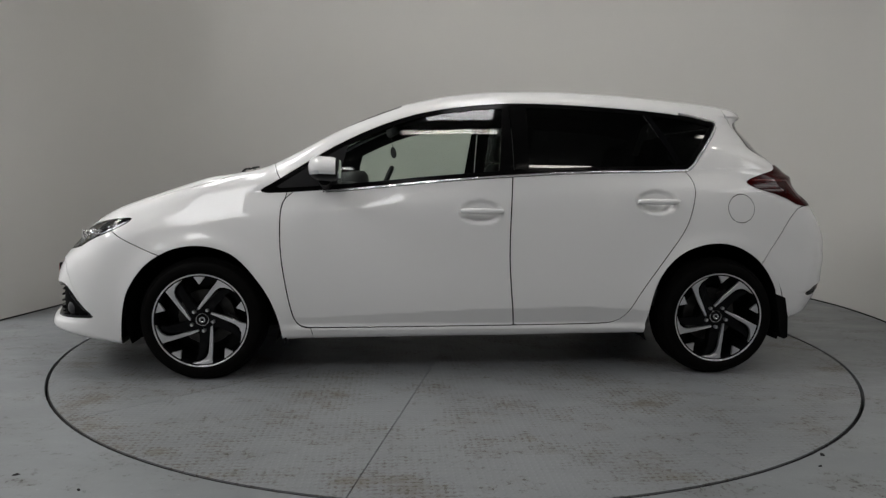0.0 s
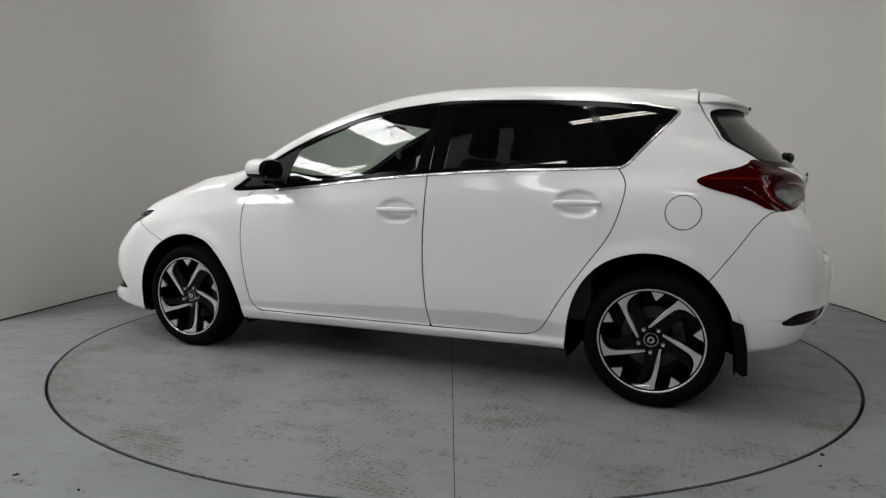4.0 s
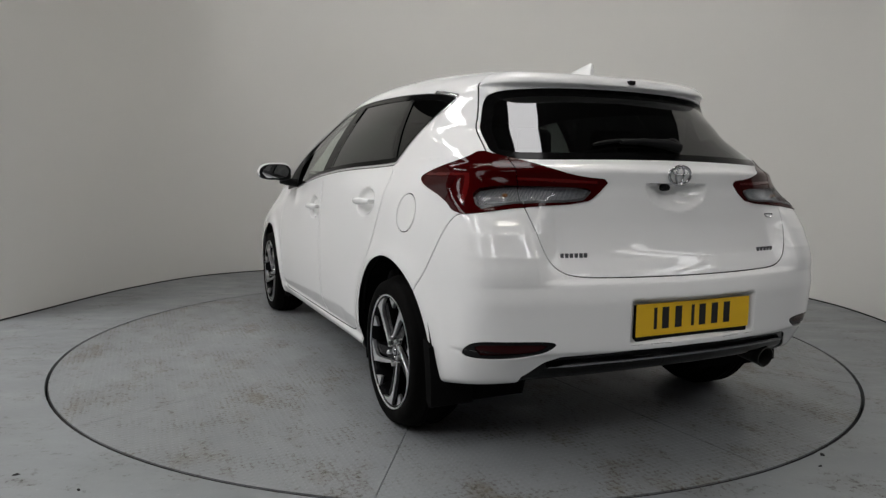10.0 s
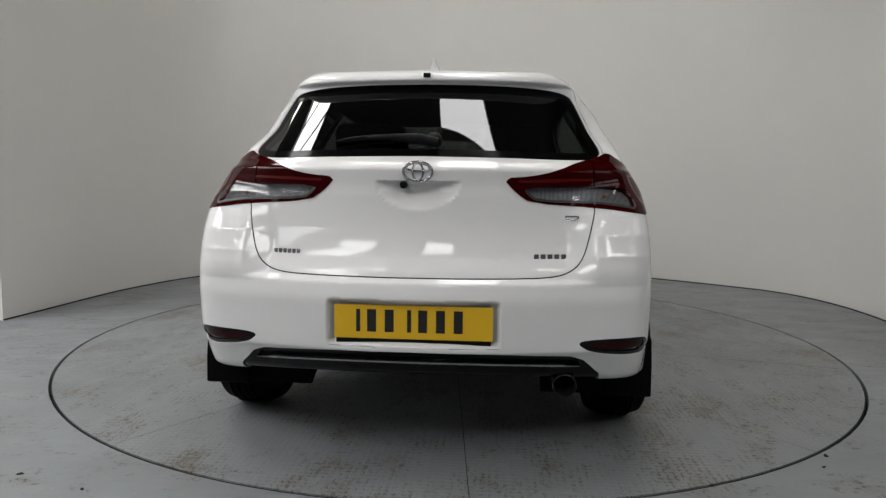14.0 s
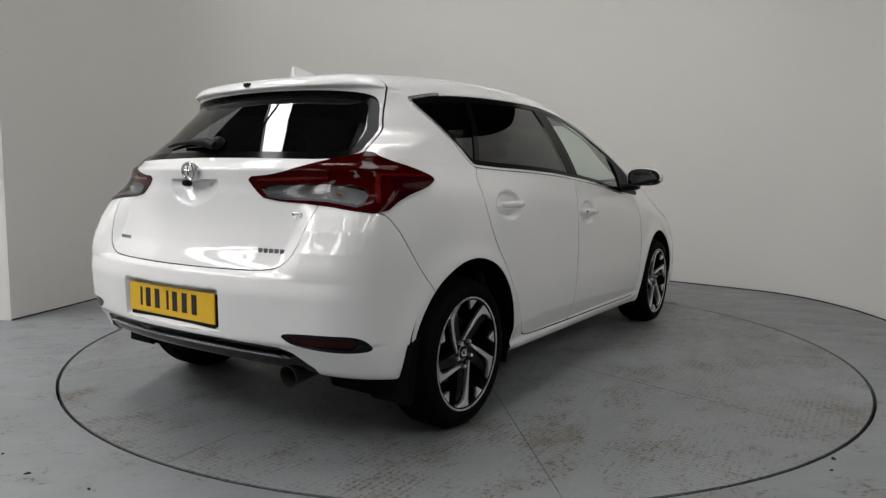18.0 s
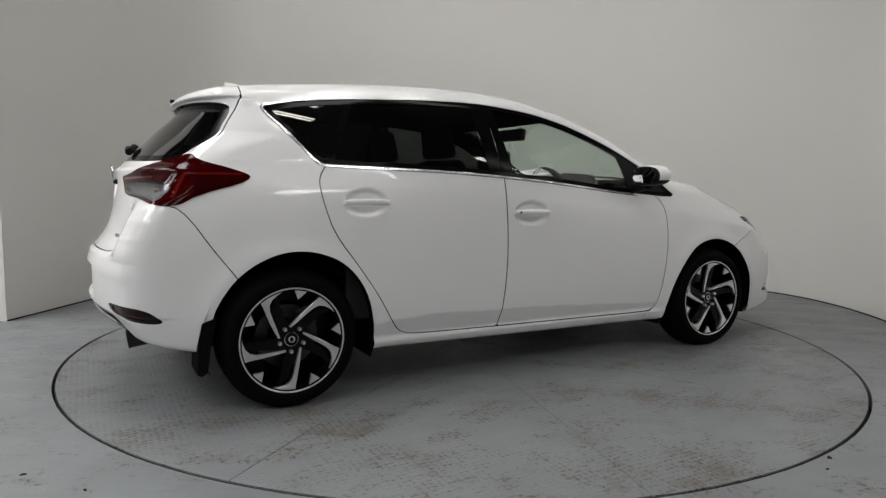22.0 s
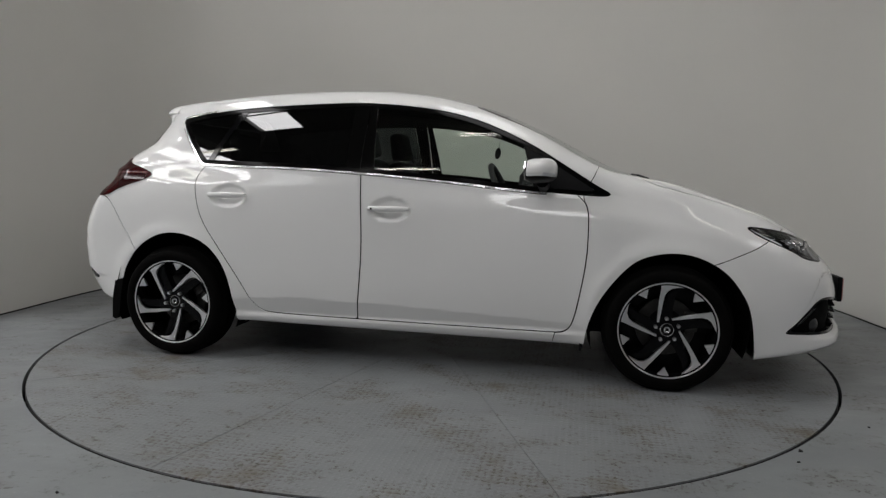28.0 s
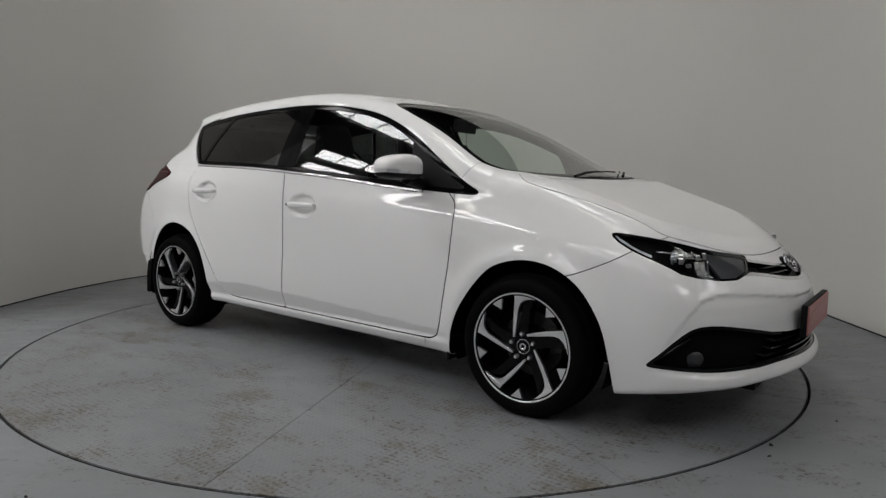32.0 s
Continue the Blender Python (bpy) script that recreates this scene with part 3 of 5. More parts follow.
M["paint"] = material("white car paint", (.82, .82, .81), .6, Coat_Weight=1.0, Coat_Roughness=.006, Coat_IOR=1.5, Specular_IOR_Level=.0)
pn, pl_, pb = nodes(M["paint"])
flake = noise_node(M["paint"], 1.4, 4)
pl_.new(ramp(M["paint"], flake.outputs["Fac"], [(.3, (.55,) * 3), (.7, (.65,) * 3)]), pb.inputs["Roughness"])
M["black_gloss"] = material("gloss black trim", (.003, .003, .0035), .08, Specular_IOR_Level=.22)
M["black"] = grained(material("black plastic", rough=.5, Specular_IOR_Level=.12), (.0035, .0035, .004), (.006, .006, .0065), 8, .0004, (.45, .62))
M["pillar"] = material("black pillar film", (.003, .003, .003), .12, Specular_IOR_Level=.05)
M["dark"] = material("dark inner shell", (.004, .004, .004), .85, Specular_IOR_Level=.05)
M["rubber"] = grained(material("tyre rubber", rough=.6, Specular_IOR_Level=.02), (.003, .003, .003), (.0055, .0053, .005), 12, .0006, (.5, .7))
M["dark_chrome"] = material("dark chrome", (.34, .34, .35), .12, 1.0)
M["bright_trim"] = material("satin bright metal", (.86, .86, .86), .22, .75)
M["emblem"] = material("emblem chrome", (.45, .45, .46), .10, 1.0)
M["chrome"] = material("chrome", (.75, .75, .76), .08, 1.0)
M["alloy"] = grained(material("machined alloy", (.85, .85, .86), .32, 1.0), (.80, .80, .81), (.90, .90, .91), 30)
M["alloy_dark"] = material("dark painted alloy", (.0035, .0035, .004), .22, Specular_IOR_Level=.12)
M["disc"] = grained(material("brake disc steel", rough=.4), (.05, .048, .046), (.08, .078, .075), 20)
M["disc"].node_tree.nodes["Principled BSDF"].inputs["Metallic"].default_value = .9
M["window"] = thin_glass("side window glass", (.86, .93, .875))
M["screen"] = thin_glass("windscreen glass", (.80, .88, .83))
M["privacy"] = thin_glass("dark tinted glass", (.05, .055, .055))
M["exhaust"] = material("sooty steel", (.05, .048, .045), .4, .8)
M["lens_clear"] = thin_glass("clear lamp lens", (.90, .92, .94), .6)
M["lens_red"] = material("red lamp lens", (.030, .0006, .0008), .08, Specular_IOR_Level=.06, Coat_Weight=.07, Coat_Roughness=.02)
M["lens_bright"] = material("bright red light guide", (.085, .0028, .003), .15, Specular_IOR_Level=.2, Coat_Weight=.5, Coat_Roughness=.02)
M["lens_dark"] = material("dark red lamp lens", (.022, .0007, .001), .10, Specular_IOR_Level=.12, Coat_Weight=.12, Coat_Roughness=.02)
M["reflector"] = material("lamp reflector", (.60, .61, .63), .28, .6)
M["bowl"] = material("dull lamp reflector", (.22, .225, .235), .3, .6)
M["ribbed"] = material("ribbed lamp reflector", (.5, .5, .5), .22, .6)
rib_n, rib_l, rib_b = nodes(M["ribbed"])
wave = noise_node(M["ribbed"], 70, stretch=(0, 1, 0), kind="ShaderNodeTexWave")
wave.bands_direction = "Y"
# glints and shaded grooves of the ribs are painted into the colour as well
rib_l.new(ramp(M["ribbed"], wave.outputs["Fac"], [(.25, (.20, .203, .207)), (.7, (.88, .89, .91))]), rib_b.inputs["Base Color"])
bump(M["ribbed"], wave.outputs["Fac"], 1.0, .006)
M["lamp_grey"] = material("grey lamp housing", (.035, .036, .038), .35)
M["amber"] = material("amber bulb", (.22, .09, .02), .3)
M["plate_yellow"] = grained(material("yellow number plate", rough=.4), (.78, .47, .012), (.82, .50, .016), 3)
M["plate_red"] = grained(material("faded red plate", rough=.4), (.38, .15, .13), (.46, .20, .18), 9)
M["plate_pale"] = material("faded pale print", (.52, .30, .28), .4)
M["ink"] = material("black print", (.01, .01, .01), .5)
M["fabric"] = grained(material("dark seat cloth", rough=.9), (.012, .012, .013), (.022, .022, .024), 25, .002)
M["trim_grey"] = grained(material("dark grey cabin plastic", rough=.6), (.018, .018, .019), (.028, .028, .03), 12, .0006)
M["lining"] = grained(material("pale roof lining", rough=.9), (.22, .215, .20), (.27, .265, .25), 10, .0008)
M["mirror"] = material("mirror glass", (.85, .86, .87), .02, 1.0)


# ---- cutting the skin into panels ----
def clip(mesh, phi):
    """Cuts a mesh (vertices, normals, triangles) along phi = 0; returns the part where phi < 0 and the rest."""
    V, N, T = mesh
    phi = np.where(np.abs(phi) < 1e-7, 1e-7, phi)
    neg = phi < 0
    k = neg[T].sum(1)
    mixed = T[(k == 1) | (k == 2)]
    keep_n, keep_p = [T[k == 3]], [T[k == 0]]
    if len(mixed):
        one = neg[mixed].sum(1) == 1
        lone = np.where(one[:, None], neg[mixed], ~neg[mixed]).argmax(1)
        r = np.arange(len(mixed))
        a, b, c = mixed[r, lone], mixed[r, (lone + 1) % 3], mixed[r, (lone + 2) % 3]
        pairs = np.sort(np.concatenate([np.stack([a, b], 1), np.stack([a, c], 1)]), 1)
        u, inv = np.unique(pairs, axis=0, return_inverse=True)
        inv = inv.reshape(-1)
        t = (phi[u[:, 0]] / (phi[u[:, 0]] - phi[u[:, 1]]))[:, None]
        nv, nn = V[u[:, 0]] * (1 - t) + V[u[:, 1]] * t, N[u[:, 0]] * (1 - t) + N[u[:, 1]] * t
        nn /= np.maximum(np.linalg.norm(nn, axis=1, keepdims=True), 1e-9)
        ab, ac = inv[:len(a)] + len(V), inv[len(a):] + len(V)
        V, N = np.concatenate([V, nv]), np.concatenate([N, nn])
        tip = np.stack([a, ab, ac], 1)
        rest = np.concatenate([np.stack([ab, b, c], 1), np.stack([ab, c, ac], 1)])
        two = np.concatenate([one, one])
        keep_n += [tip[one], rest[~two]]
        keep_p += [tip[~one], rest[two]]
    return (V, N, np.concatenate(keep_n)), (V, N, np.concatenate(keep_p))


def compact(mesh):
    V, N, T = mesh
    used, inv = np.unique(T, return_inverse=True)
    return V[used], N[used], inv.reshape(T.shape)


def flip(mesh):
    V, N, T = mesh
    return V * (1, -1, 1), N * (1, -1, 1), T[:, ::-1]


def whole(mesh):
    """A half panel and its mirror image, welded along the middle."""
    V, N, T = compact(mesh)
    mid = np.abs(V[:, 1]) < 1e-5
    V[mid, 1] = 0
    N[mid, 1] = 0
    to = np.where(mid, np.arange(len(V)), np.cumsum(~mid) - 1 + len(V))
    return np.concatenate([V, V[~mid] * (1, -1, 1)]), np.concatenate([N, N[~mid] * (1, -1, 1)]), np.concatenate([T, to[T[:, ::-1]]])


def panel(name, mesh, mat, parent, label="", flange=.003, push=0.0):
    """A panel of the skin as one mesh object, with its edges turned inwards; push moves it in or out along its normals."""
    V, N, T = compact(mesh)
    keep = (T[:, 0] != T[:, 1]) & (T[:, 1] != T[:, 2]) & (T[:, 0] != T[:, 2])
    T = T[keep]
    V = V + N * push
    n0 = len(V)
    faces, normals = T, N
    if flange:
        e = np.concatenate([T[:, [0, 1]], T[:, [1, 2]], T[:, [2, 0]]])
        u, first, count = np.unique(np.sort(e, 1), axis=0, return_index=True, return_counts=True)
        edge = e[first[count == 1]]
        edge = edge[~(np.abs(V[edge][:, :, 1]) < 1e-5).all(1)]
        rim = np.unique(edge)
        back = np.full(n0, -1)
        back[rim] = np.arange(len(rim))
        top, low = n0 + back[edge], n0 + len(rim) + back[edge]
        faces = np.concatenate([T, np.stack([top[:, 1], top[:, 0], low[:, 0]], 1), np.stack([top[:, 1], low[:, 0], low[:, 1]], 1)])
        V = np.concatenate([V, V[rim], V[rim] - N[rim] * flange])
        d = V[edge[:, 1]] - V[edge[:, 0]]
        out = np.cross(d, N[edge[:, 0]])
        acc = np.zeros((n0, 3))
        np.add.at(acc, edge[:, 0], out)
        np.add.at(acc, edge[:, 1], out)
        acc = acc[rim] / np.maximum(np.linalg.norm(acc[rim], axis=1, keepdims=True), 1e-9)
        normals = np.concatenate([N, acc, acc])
    me = bpy.data.meshes.new(name)
    me.vertices.add(len(V))
    me.vertices.foreach_set("co", V.astype(np.float32).ravel())
    me.loops.add(len(faces) * 3)
    me.loops.foreach_set("vertex_index", faces.astype(np.int32).ravel())
    me.polygons.add(len(faces))
    me.polygons.foreach_set("loop_start", np.arange(0, len(faces) * 3, 3, dtype=np.int32))
    me.update(calc_edges=True)
    me.polygons.foreach_set("use_smooth", np.ones(len(faces), bool))
    me.normals_split_custom_set_from_vertices([tuple(v) for v in normals])
    me.materials.append(M[mat])
    ob = new(name, me)
    ob.parent = parent
    if label:
        ob["label"] = label
    return ob


def calm(mesh, up, flat=(0, 2), even=False, terms=None):
    """Gives glass the normals of one gently curved sheet: coordinate `up` as a polynomial of the other two."""
    V, N, T = mesh
    a, b = V[:, flat[0]], V[:, flat[1]]
    terms = terms or [(i, j) for i in range(4) for j in range(4) if i + j <= 3 and not (even and j % 2)]
    use = np.unique(T)
    A = np.stack([a ** i * b ** j for i, j in terms], 1)
    c = np.linalg.lstsq(A[use], V[use, up], rcond=None)[0]
    da = sum(k * i * a ** max(i - 1, 0) * b ** j for k, (i, j) in zip(c, terms))
    db = sum(k * j * a ** i * b ** max(j - 1, 0) for k, (i, j) in zip(c, terms))
    G = np.zeros_like(V)
    G[:, up], G[:, flat[0]], G[:, flat[1]] = 1, -da, -db
    G /= np.linalg.norm(G, axis=1, keepdims=True)
    return V, G * np.sign((G[use] * N[use]).sum()), T


def xz(m):
    return m[0][:, [0, 2]]


def yz(m):
    return m[0][:, 1:]


def round_front(m):
    """Coordinates along the front corner (an angle round a point in the bonnet, times a radius) and up."""
    v = m[0]
    return np.stack([.6 * np.arctan2(v[:, 1] - .2, v[:, 0] - 1.5), v[:, 2]], 1)


def round_rear(m):
    v = m[0]
    return np.stack([.55 * np.arctan2(v[:, 1] - .3, -1.25 - v[:, 0]), v[:, 2]], 1)


def on_front(points):
    p = np.array(points, float)
    return np.stack([.6 * np.arctan2(p[:, 1] - .2, p[:, 0] - 1.5), p[:, 2]], 1)


def on_rear(points):
    p = np.array(points, float)
    return np.stack([.55 * np.arctan2(p[:, 1] - .3, -1.25 - p[:, 0]), p[:, 2]], 1)


GAP = .0025     # half the width of a shut line
car = new("car")
tagged(car, "glossy white five-door hatchback with dark rear glass on a turntable", "car")


def both(name, mesh, mat, parents, label="", **kw):
    """A panel on the car's left and its mirror image on the right."""
    return [panel(name, m, mat, p, label, **kw) for m, p in ((mesh, parents[0]), (flip(mesh), parents[1]))]


# outlines, in metres: x ahead and z up for the sides, y out and z up for the rear
ARCH_F = [(1.70, .05), (1.692, .22), (1.663, .402), (1.621, .489), (1.548, .583), (1.433, .647), (1.318, .665), (1.204, .647), (1.118, .604), (1.007, .470), (.948, .356), (.918, .238), (.905, .05)]
ARCH_R = [(-.912, .05), (-.917, .239), (-.928, .327), (-.952, .457), (-1.003, .556), (-1.083, .635), (-1.19, .677), (-1.29, .687), (-1.39, .668), (-1.506, .602), (-1.587, .503), (-1.633, .402), (-1.66, .05)]
GLASS_LINE = [(1.026, .932), (1.012, .914), (.893, .919), (.566, .943), (.14, .99), (-.222, 1.018), (-.555, 1.039), (-1.117, 1.054), (-1.154, 1.063), (-1.237, 1.164),
              (-1.352, 1.293), (-1.353, 1.314), (-1.332, 1.318), (-1.17, 1.351), (-.873, 1.376), (-.58, 1.390), (-.287, 1.396), (-.081, 1.382), (.125, 1.357), (.301, 1.317), (.473, 1.251), (.639, 1.168), (.747, 1.103), (.856, 1.033), (.969, .961)]
SCREEN = [(.395, -.1), (.395, .1), (.38, .28), (.345, .47), (.325, .555), (.335, .575), (.45, .604), (.57, .632), (.75, .652), (.93, .692), (.965, .700), (1.035, .683), (1.118, .645), (1.185, .54), (1.215, .36), (1.225, .1), (1.225, -.1)]
BONNET = [(1.262, -.1), (1.262, .1), (1.25, .36), (1.205, .56), (1.14, .665), (1.165, .70), (1.215, .738), (1.311, .752), (1.45, .728), (1.591, .712), (1.707, .706), (1.795, .700), (1.852, .655), (1.93, .555), (2.01, .385), (2.045, .25), (2.06, .1), (2.06, -.1)]
HEADLAMP = [(1.628, .79, .793), (1.729, .756, .784), (1.852, .667, .757), (1.93, .57, .727), (2.044, .365, .697), (2.047, .352, .694), (2.048, .356, .690), (2.058, .430, .640), (2.058, .435, .634), (2.055, .445, .632), (2.034, .575, .610), (1.912, .746, .635), (1.849, .776, .673), (1.732, .812, .722), (1.655, .806, .763)]
INTAKE = [(1.812, .856, .310), (1.861, .851, .355), (1.921, .827, .419), (1.969, .794, .462), (2.03, .732, .469), (2.099, .613, .450), (2.184, .381, .405), (2.232, .08, .392), (2.24, -.2, .392), (2.24, -.2, .288), (2.20, .30, .288), (2.16, .46, .287), (2.137, .520, .285), (2.006, .753, .293), (1.889, .832, .300), (1.826, .853, .303)]
GRILLE = [(-.2, .636), (.0, .637), (.15, .650), (.30, .672), (.385, .684), (.40, .682), (.485, .634), (.48, .628), (.38, .622), (.19, .592), (0, .577), (-.2, .577)]
DOOR_F = [(.892, .905), (.919, .858), (.923, .751), (.918, .611), (.896, .470), (.871, .340), (.849, .278), (.815, .255), (.74, .252), (0, .257), (-.232, .259), (-.240, .259), (-.239, .267), (-.22, .43), (-.205, .628), (-.214, .905), (-.222, 1.08), (.2, 1.10), (.7, 1.05)]
DOOR_R = [(-.222, 1.08), (-.214, .905), (-.205, .628), (-.22, .43), (-.239, .267), (-.240, .259), (-.248, .259), (-.692, .264), (-.777, .276), (-.826, .322), (-.899, .455), (-1.003, .605), (-1.11, .750), (-1.148, .861), (-1.168, .960), (-1.154, 1.013), (-1.117, 1.056), (-1.1, 1.10)]
FENDER = [(.935, 1.0), (.962, 1.062), (.99, 1.10), (1.3, 1.2), (2.1, 1.0), (2.1, .3), (1.3, .2), (.9, .05), (.765, .05), (.765, .252), (.815, .255), (.849, .278), (.871, .340), (.896, .470), (.918, .611), (.923, .751), (.919, .858), (.892, .905), (.90, .95)]
BUMPER_F = [(1.30, .52), (1.40, .588), (1.508, .617), (1.584, .648), (1.679, .692), (1.735, .728), (1.86, .80), (2.4, .95), (2.4, 0), (1.3, 0)]
BUMPER_R = [(-1.40, .40), (-1.49, .53), (-1.551, .615), (-1.623, .712), (-1.70, .83), (-1.76, .88), (-2.3, 1.0), (-2.3, 0), (-1.4, 0)]
TAILGATE = [(-.3, .665), (.327, .666), (.465, .671), (.52, .691), (.556, .73), (.582, .821), (.602, .90), (.603, 1.0), (.648, 1.075), (.650, 1.10), (.614, 1.19), (.572, 1.29), (.563, 1.345), (.53, 1.42), (.4, 1.6), (-.3, 1.6)]
REAR_GLASS = [(-.3, 1.068), (.288, 1.063), (.542, 1.058), (.605, 1.066), (.640, 1.086), (.632, 1.12), (.604, 1.19), (.562, 1.29), (.535, 1.322), (.436, 1.334), (.211, 1.340), (-.3, 1.342)]
TAIL_LAMP = [(-1.447, .79, 1.003), (-1.529, .766, 1.032), (-1.62, .68, 1.065), (-1.640, .645, 1.094), (-1.70, .60, 1.072), (-1.767, .549, 1.057), (-1.861, .464, 1.021), (-1.889, .381, 1.002), (-1.912, .280, .995), (-1.904, .331, .941), (-1.897, .38, .910), (-1.844, .606, .896), (-1.82, .704, .882), (-1.747, .79, .868), (-1.655, .802, .924), (-1.502, .808, .964), (-1.455, .80, .985)]
REFLECTOR = [(-1.800, .80, .398), (-1.825, .80, .432), (-1.870, .78, .462), (-1.93, .71, .470), (-1.996, .540, .466), (-1.993, .546, .446), (-1.969, .60, .417), (-1.90, .716, .402)]

skin = body_skin(.0108)
skin, _ = clip(skin, -skin[0][:, 1])


def build_body():
    H = skin
    guard = lambda m, y=.5: y - m[0][:, 1]
    # openings and panels, one after the other, each cut from what is left
    for arch in (ARCH_F, ARCH_R):
        _, H = clip(H, np.maximum(inside_of(xz(H), rounded(arch)), guard(H, .45)))
    line = rounded(GLASS_LINE, 1)
    glass, H = clip(H, np.maximum(inside_of(xz(H), line), guard(H, .45)))
    # bright strip under and behind the side glass
    d = np.maximum(inside_of(xz(H), line) - .0125, guard(H, .45))
    d = np.maximum(d, np.minimum(H[0][:, 2] - np.interp(H[0][:, 0], [-1.12, -.55, .14, .6, 1], [1.06, 1.045, .995, .95, .92]), H[0][:, 0] + 1.15))
    d = np.maximum(d, H[0][:, 0] - .72)
    strip, H = clip(H, d)
    _, strip = clip(strip, .0095 - inside_of(xz(strip), line))
    screen, H = clip(H, np.maximum(inside_of(H[0][:, :2], rounded(SCREEN)), .9 - H[0][:, 2]))
    bonnet, H = clip(H, np.maximum(inside_of(H[0][:, :2], rounded(BONNET)) + GAP, .60 - H[0][:, 2]))
    _, H = clip(H, np.maximum(inside_of(H[0][:, :2], rounded(BONNET)) - GAP * .6, .60 - H[0][:, 2]))
    cowl, H = clip(H, np.maximum(np.maximum(np.abs(H[0][:, 0] - 1.15) - .12, H[0][:, 1] - .60), .95 - H[0][:, 2]))
    lamp, H = clip(H, np.maximum(inside_of(round_front(H), rounded(on_front(HEADLAMP), 1)) + .001, 1.55 - H[0][:, 0]))
    grille, H = clip(H, np.maximum(inside_of(yz(H), rounded(GRILLE, 1)), 1.9 - H[0][:, 0]))
    intake, H = clip(H, np.maximum(inside_of(round_front(H), rounded(on_front(INTAKE), 1)), 1.7 - H[0][:, 0]))
    tail, H = clip(H, np.maximum(inside_of(round_rear(H), rounded(on_rear(TAIL_LAMP), 1)) + .001, H[0][:, 0] + 1.40))
    back, H = clip(H, np.maximum(inside_of(yz(H), rounded(REAR_GLASS)), H[0][:, 0] + 1.40))
    gate, H = clip(H, np.maximum(inside_of(yz(H), rounded(TAILGATE)) + GAP, H[0][:, 0] + 1.437))
    _, H = clip(H, np.maximum(inside_of(yz(H), rounded(TAILGATE)) - GAP * .6, H[0][:, 0] + 1.437 - 2 * GAP))
    refl, H = clip(H, np.maximum(inside_of(round_rear(H), rounded(on_rear(REFLECTOR))), H[0][:, 0] + 1.7))
    low = np.interp(np.abs(H[0][:, 1]), [0, .27, .52, .565, .60, .63, .635, .9], [.427, .423, .410, .393, .358, .330, .05, .05])
    diffuser, H = clip(H, np.maximum(H[0][:, 2] - low, H[0][:, 0] + 1.75))
    bump_r, H = clip(H, inside_of(xz(H), rounded(BUMPER_R, 1)) + GAP)
    _, H = clip(H, inside_of(xz(H), rounded(BUMPER_R, 1)) - GAP * .6)
    bump_f, H = clip(H, inside_of(xz(H), rounded(BUMPER_F, 1)) + GAP)
    _, H = clip(H, inside_of(xz(H), rounded(BUMPER_F, 1)) - GAP * .6)
    door_f, H = clip(H, np.maximum(inside_of(xz(H), rounded(DOOR_F)) + GAP * 1.35, guard(H)))
    door_r, H = clip(H, np.maximum(inside_of(xz(H), rounded(DOOR_R)) + GAP * 1.35, guard(H)))
    _, H = clip(H, np.maximum(np.minimum(inside_of(xz(H), rounded(DOOR_F)), inside_of(xz(H), rounded(DOOR_R))) - GAP * .6, guard(H)))
    fender, H = clip(H, np.maximum(inside_of(xz(H), rounded(FENDER, 1)) + GAP, guard(H, .40)))

    _, H = clip(H, np.maximum(inside_of(xz(H), rounded(FENDER, 1)) - GAP * .6, guard(H, .40)))
    # the filler flap is on the car's left alone
    right = flip(H)
    flap, left = clip(H, np.maximum(np.hypot(H[0][:, 0] + 1.408, H[0][:, 2] - .861) - .0735 + GAP, guard(H)))
    _, left = clip(left, np.maximum(np.hypot(left[0][:, 0] + 1.408, left[0][:, 2] - .861) - .0735 - GAP * .6, guard(left)))
    shell = (np.concatenate([left[0], right[0]]), np.concatenate([left[1], right[1]]), np.concatenate([left[2], right[2] + len(left[0])]))
    panel("body_shell", shell, "paint", car, "glossy white roof, pillars, rear quarters and sills")
    panel("fuel_flap", flap, "paint", car, "round white fuel filler flap")
    panel("bonnet", whole(bonnet), "paint", car, "glossy white bonnet")
    panel("cowl", whole(cowl), "black", car, "black plastic cowl under the windscreen", push=-.004)
    both("front_wing", fender, "paint", (car, car), "glossy white front wing")
    bf = panel("front_bumper", whole(bump_f), "paint", car, "glossy white front bumper")
    br = panel("rear_bumper", whole(bump_r), "paint", car, "glossy white rear bumper")
    panel("diffuser", whole(diffuser), "black_gloss", br, "gloss black lower valance", push=-.006)
    tg = panel("tailgate", whole(gate), "paint", car, "glossy white tailgate with a roof spoiler")
    # windscreen with its black border
    screen = calm(screen, 2, (0, 1), even=True)
    edge = inside_of(screen[0][:, :2], rounded(SCREEN))
    pane, border = clip(screen, edge + .035)
    panel("windscreen", whole(pane), "screen", car, "clear greenish windscreen", flange=.004, push=-.003).visible_shadow = False
    panel("windscreen_border", whole(border), "black_gloss", car, "black glazed border of the windscreen", push=-.003)
    back = calm(back, 0, (2, 1), terms=[(0, 0), (1, 0), (0, 2), (1, 2), (0, 4)])
    edge = inside_of(yz(back), rounded(REAR_GLASS))
    pane, border = clip(back, edge + .028)
    panel("rear_window", whole(pane), "privacy", tg, "dark tinted rear window", flange=.004, push=-.004)
    panel("rear_window_border", whole(border), "pillar", tg, push=-.004)
    # doors with their glass
    fd = both("front_door", door_f, "paint", (car, car), "glossy white front door")
    rd = both("rear_door", door_r, "paint", (car, car), "glossy white rear door")
    edge = inside_of(xz(glass), line)
    inner, surround = clip(glass, edge + .024)
    inner = calm(inner, 1, terms=[(0, 0), (1, 0), (0, 1), (2, 0), (1, 1), (0, 2)])
    both("window_frame", surround, "pillar", (car, car), "gloss black surround of the side glass", push=-.004)
